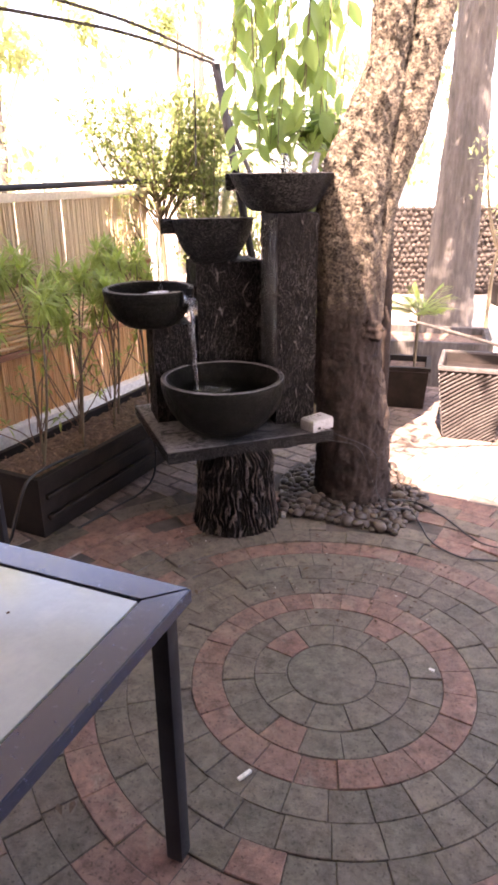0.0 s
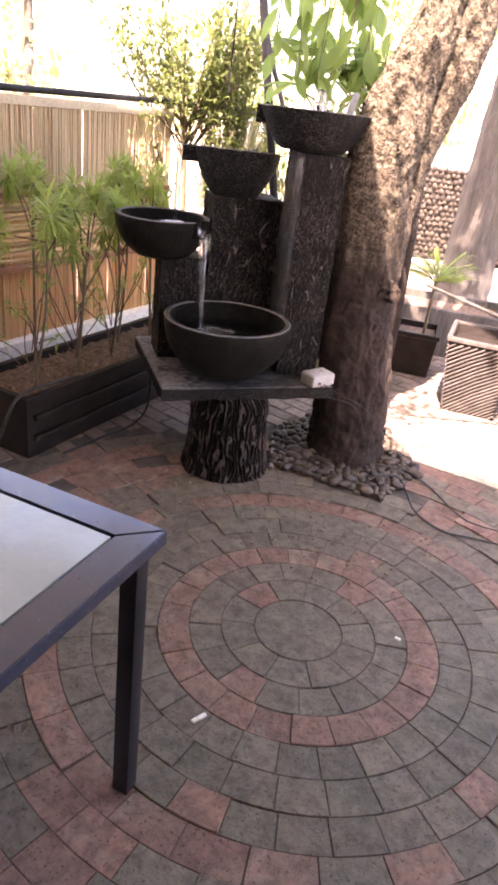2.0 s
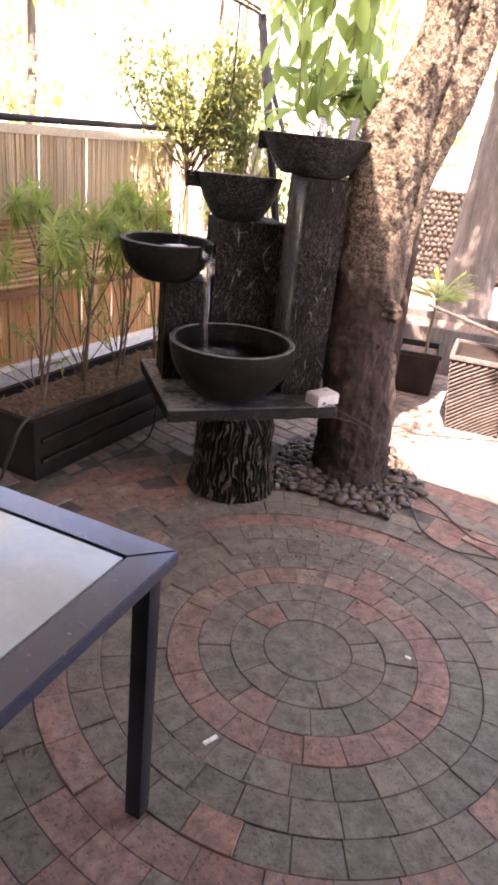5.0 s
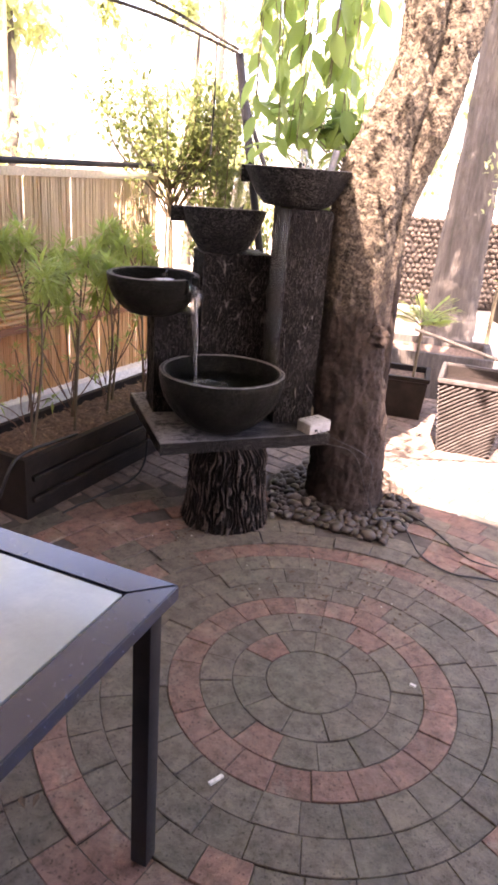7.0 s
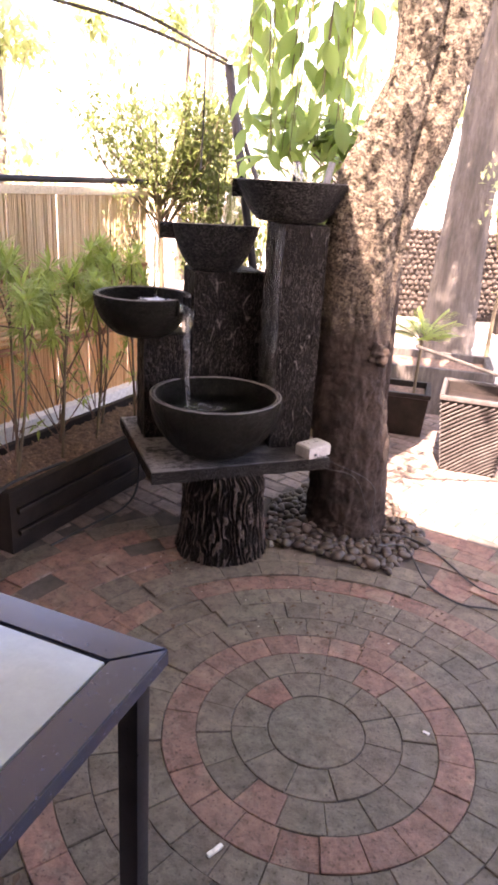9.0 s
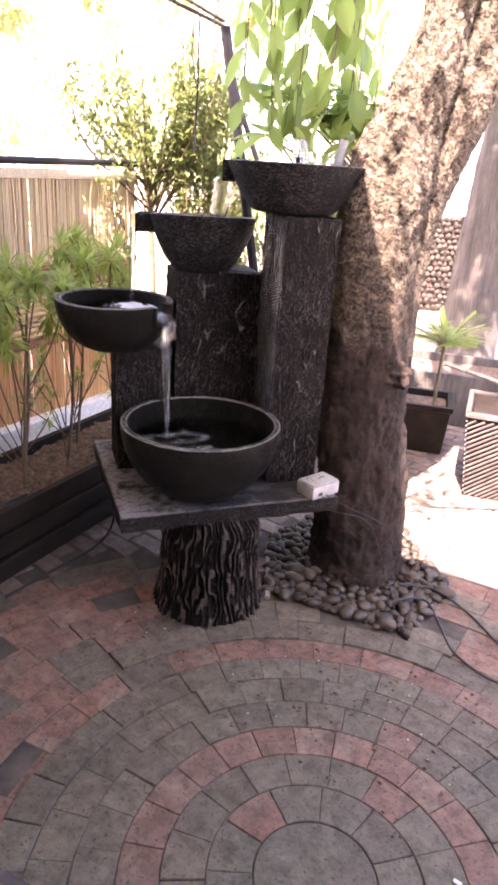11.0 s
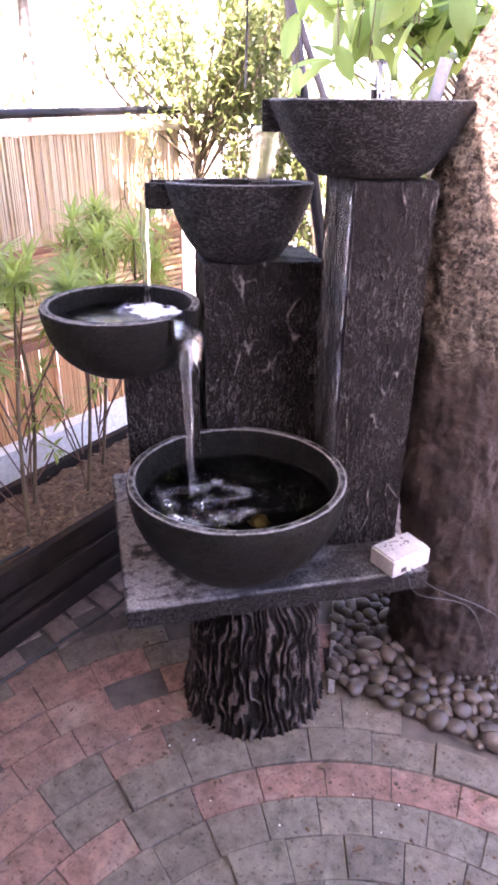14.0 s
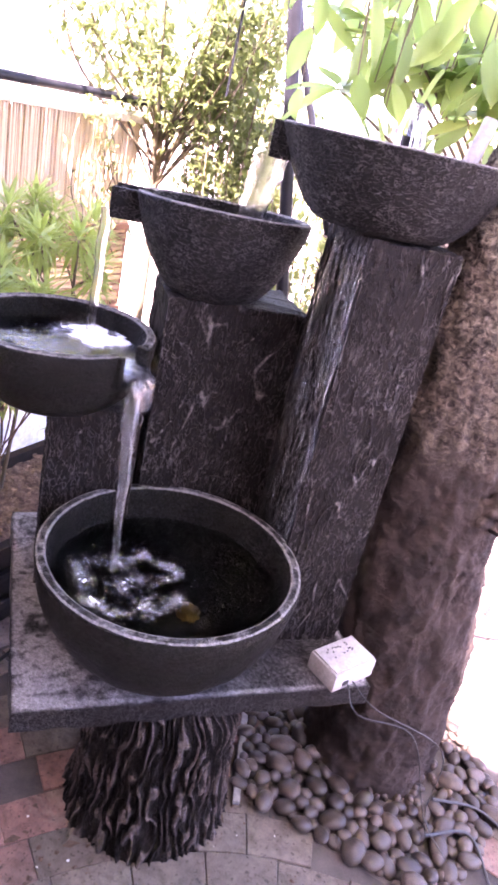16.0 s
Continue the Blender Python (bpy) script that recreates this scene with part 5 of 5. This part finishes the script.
# ---- litter ----
rng = random.Random(91)
scrap = part("paper_scrap", boxes((pose(0.091, 1.677, 0.002, 0, 0, 80), 0.05, 0.013, 0.008, 0.002)), LITTER, None)
tagged(scrap, "white paper scrap lying on the paving", "litter")
scrap = part("paper_scrap", boxes((pose(0.332, 2.448, 0.002, 0, 0, 5), 0.022, 0.012, 0.006, 0.002)), LITTER, None)
tagged(scrap, "white paper scrap lying on the paving", "litter")
for i in range(26):
    if i < 4:
        x, y = ((-0.631, 2.837), (-0.97, 2.66), (-1.05, 2.6), (-0.268, 3.063))[i]
    elif i < 6:
        x, y = ((-0.27, 1.27), (-0.24, 1.31))[i - 4]
    else:
        x, y = rng.uniform(-1.3, 0.2), rng.uniform(2.3, 3.1)
    verts, faces = [], []
    s = rng.uniform(0.012, 0.04) if i >= 6 else 0.045
    a = rng.uniform(0, 6.28)
    leaf_into(verts, faces, Vector((x, y, 0.005)), Vector((math.cos(a), math.sin(a), 0.12)), Vector((0, 0, 1)), s, s * 0.45, 0.3)
    ob = from_lists("dry_leaf", verts, faces, DRY_LEAF)
    tagged(ob, "small curled brown leaf on the paving", "leaf", "fallen leaves")

for pale, mat in ((False, DRY_LEAF), (True, LITTER)):
    verts, faces = [], []
    for i in range(40 if pale else 320):
        x, y = rng.uniform(-1.45, 0.2), rng.uniform(2.45, 3.15)
        s, a, z = rng.uniform(0.002, 0.0045 if pale else 0.009), rng.uniform(0, 6.28), 0.001
        o = len(verts)
        for k in range(5):
            verts.append(Vector((x + s * rng.uniform(0.5, 1.2) * math.cos(a + k * 1.257), y + s * rng.uniform(0.5, 1.2) * math.sin(a + k * 1.257), z)))
        verts.append(Vector((x, y, z + s * 0.6)))
        faces += [(o + k, o + (k + 1) % 5, o + 5) for k in range(5)]
    tagged(from_lists("debris", verts, faces, mat), "pale crumbs scattered on the paving" if pale else "dark crumbs of bark and soil on the paving", "debris", kind="stuff")
for i in range(14):
    x, y = rng.uniform(0.12, 0.6), rng.uniform(0.12, 0.6)
    ob = part("seed", boxes((TM @ pose(x, y, 0.7727, 0, 0, rng.uniform(0, 90)), 0.007, 0.005, 0.003, 0.001)), DRY_LEAF, None)
    tagged(ob, "tiny dark seed lying on the table panel", "seed", "seeds on the table")

# ---- pebble bed round the tree ----
BED = [(-0.80, 3.11), (-0.235, 3.255), (-0.245, 3.68), (-0.6, 3.98), (-1.02, 3.88), (-1.08, 3.5)]


def inside(x, y, poly):
    odd = False
    for (x1, y1), (x2, y2) in zip(poly, poly[1:] + poly[:1]):
        if (y1 > y) != (y2 > y) and x < (x2 - x1) * (y - y1) / (y2 - y1) + x1:
            odd = not odd
    return odd


pebble_bed = thing("pebble_bed", (-0.62, 3.5, 0), "bed of smooth brown river pebbles round the tree", "pebbles")
bm = bmesh.new()
f = bm.faces.new([bm.verts.new((x, y, -0.006)) for x, y in BED])
part("bed", bm, JOINT, pebble_bed)
peb = []
for i in range(7):
    bm = bmesh.new()
    bmesh.ops.create_icosphere(bm, subdivisions=2, radius=1)
    for v in bm.verts:
        v.co *= 1 + 0.22 * noise.noise(v.co * 0.9 + Vector((i * 5, 3, 0)))
    peb.append(mesh_of("pebble", bm, PEBBLE, 180))
rng = random.Random(17)
spots = []
tries = 0
while len(spots) < 285 and tries < 60000:
    tries += 1
    x, y = rng.uniform(-1.1, -0.22), rng.uniform(3.08, 4.0)
    s = rng.choice((0.017, 0.02, 0.023, 0.026, 0.03)) * rng.uniform(0.9, 1.2)
    if not inside(x, y, BED) or math.hypot(x + 0.62, y - 3.58) < 0.22:
        continue
    if all(math.hypot(x - a, y - b) > 0.8 * (s + t) for a, b, t in spots):
        spots.append((x, y, s))
for x, y, s in spots:
    ob = new("pebble", peb[rng.randrange(7)])
    ob.parent = pebble_bed
    ob.matrix_basis = PLACE[pebble_bed].inverted() @ pose(x, y, s * 0.45 + rng.uniform(0, 0.012), rng.uniform(-20, 20), rng.uniform(-20, 20), rng.uniform(0, 360)) @ Matrix.Diagonal((s * rng.uniform(1.05, 1.5), s * rng.uniform(0.8, 1.05), s * rng.uniform(0.6, 0.8), 1))

verts, faces = [], []
base = peb[2]
for _ in range(420):
    x, y = rng.uniform(-1.1, -0.22), rng.uniform(3.08, 4.0)
    if not inside(x, y, BED):
        continue
    s = rng.uniform(0.011, 0.019)
    m = pose(x, y, s * 0.3, rng.uniform(0, 90), rng.uniform(0, 90), rng.uniform(0, 360)) @ Matrix.Diagonal((s * 1.3, s, s * 0.75, 1))
    o = len(verts)
    verts += [m @ v.co for v in base.vertices]
    faces += [[o + q for q in p.vertices] for p in base.polygons]
ob = from_lists("pebble_fill", verts, faces, PEBBLE, pebble_bed, "small pebbles between the larger ones")
ob.data.shade_smooth()
tagged(ob, kind="stuff")

# ---- pavers ----
RINGS = [0.159, 0.277, 0.39, 0.5, 0.612, 0.724, 0.832, 0.94, 1.052, 1.164, 1.276, 1.388, 1.5, 1.62]
RED_SHARE = {2: 0.93, 6: 0.85, 8: 0.3, 9: 0.75, 10: 0.5, 11: 0.7, 12: 0.5}


def wedge_mesh(r0, r1, half, mat):
    bm = bmesh.new()
    g, seg = 0.001, 3
    rows = []
    for inset, z in ((0.0, -0.03), (0.0, -0.0025), (0.002, 0.0)):
        a, i, o = half - (g + inset) / ((r0 + r1) / 2), r0 + g + inset, r1 - g - inset
        loop = [(o, -a + 2 * a * k / seg) for k in range(seg + 1)] + [(i, a - 2 * a * k / seg) for k in range(seg + 1)]
        rows.append([bm.verts.new((r * math.cos(t), r * math.sin(t), z)) for r, t in loop])
    n = len(rows[0])
    for lo, hi in zip(rows, rows[1:]):
        for k in range(n):
            bm.faces.new((lo[k], lo[(k + 1) % n], hi[(k + 1) % n], hi[k]))
    bm.faces.new(rows[-1])
    return mesh_of("paver", bm, mat)


def put_paver(me, m):
    ob = new("paver", me)
    ob.parent = pavement
    ob.matrix_basis = m
    return ob


rng = random.Random(23)
bm = bmesh.new()
lathe(bm, ROUND, [(0.157, -0.03), (0.157, -0.004), (0.154, 0.0)], 40)
bm.verts.ensure_lookup_table()
bm.faces.new(bm.verts[80:120])
disc = part("paver", bm, GREY_PAVER, None, "round centre stone")
disc.parent = pavement
rest_v, rest_f = {0: [], 1: []}, {0: [], 1: []}
count = 0
for i, (r0, r1) in enumerate(zip(RINGS, RINGS[1:])):
    n = max(11, round(2 * math.pi * (r0 + r1) / 2 / (0.122 if i < 4 else 0.14 if i < 6 else 0.178)))
    meshes = [wedge_mesh(r0, r1, math.pi / n, GREY_PAVER), wedge_mesh(r0, r1, math.pi / n, RED_PAVER)]
    turn = rng.uniform(0, 6.28)
    for k in range(n):
        a = turn + 2 * math.pi * k / n
        rm = (r0 + r1) / 2
        x, y = ROUND.x + rm * math.cos(a), ROUND.y + rm * math.sin(a)
        if inside(x, y, BED) or y < 0.75:
            continue
        red = int(rng.random() < RED_SHARE.get(i, 0.06))
        m = Matrix.Translation((ROUND.x, ROUND.y, rng.uniform(-0.0018, 0.0012))) @ Matrix.Rotation(a, 4, "Z") @ Matrix.Rotation(rng.uniform(-0.006, 0.006), 4, "Y")
        if count < 298:
            put_paver(meshes[red], m)
            count += 1
        else:
            o = len(rest_v[red])
            rest_v[red] += [m @ v.co for v in meshes[red].vertices]
            rest_f[red] += [[o + q for q in p.vertices] for p in meshes[red].polygons]
for red, mat in ((0, GREY_PAVER), (1, RED_PAVER)):
    ob = from_lists("ring_paving", rest_v[red], rest_f[red], mat)
    ob.parent = pavement
    tagged(ob, "outer rings of pavers", kind="stuff")
verts, faces = [], []
rng = random.Random(29)
for j in range(-24, 62):
    for i in range(-18, 16):
        x, y = -0.4 + i * 0.205 + (0.1025 if j % 2 else 0), 2.2 + j * 0.105
        if math.hypot(x - ROUND.x, y - ROUND.y) < 1.66 or inside(x, y, BED) or x < -2.75 or x > 1.9 or y > 6.0 or y < 0.0:
            continue
        o = len(verts)
        g = rng.uniform(0.003, 0.007)
        dz = rng.uniform(-0.003, 0.001)
        t = Matrix.Translation((x, y, dz)) @ Matrix.Rotation(rng.uniform(-0.03, 0.03), 4, "Z")
        for ins, z in ((0, -0.03), (0, -0.005), (0.004, 0.0)):
            hx, hy = 0.1025 - g - ins, 0.0525 - g - ins
            verts += [t @ Vector(p) for p in ((-hx, -hy, z), (0, -hy + 0.006, z), (hx, -hy, z), (hx, hy, z), (0, hy + 0.006, z), (-hx, hy, z))]
        for a in (0, 6):
            for k in range(6):
                faces.append((o + a + k, o + a + (k + 1) % 6, o + a + 6 + (k + 1) % 6, o + a + 6 + k))
        faces.append(tuple(o + 12 + k for k in range(6)))
ob = from_lists("field_paving", verts, faces, MIXED_PAVER)
ob.parent = pavement
tagged(ob, "weathered brick-shaped pavers round the rings", kind="stuff")
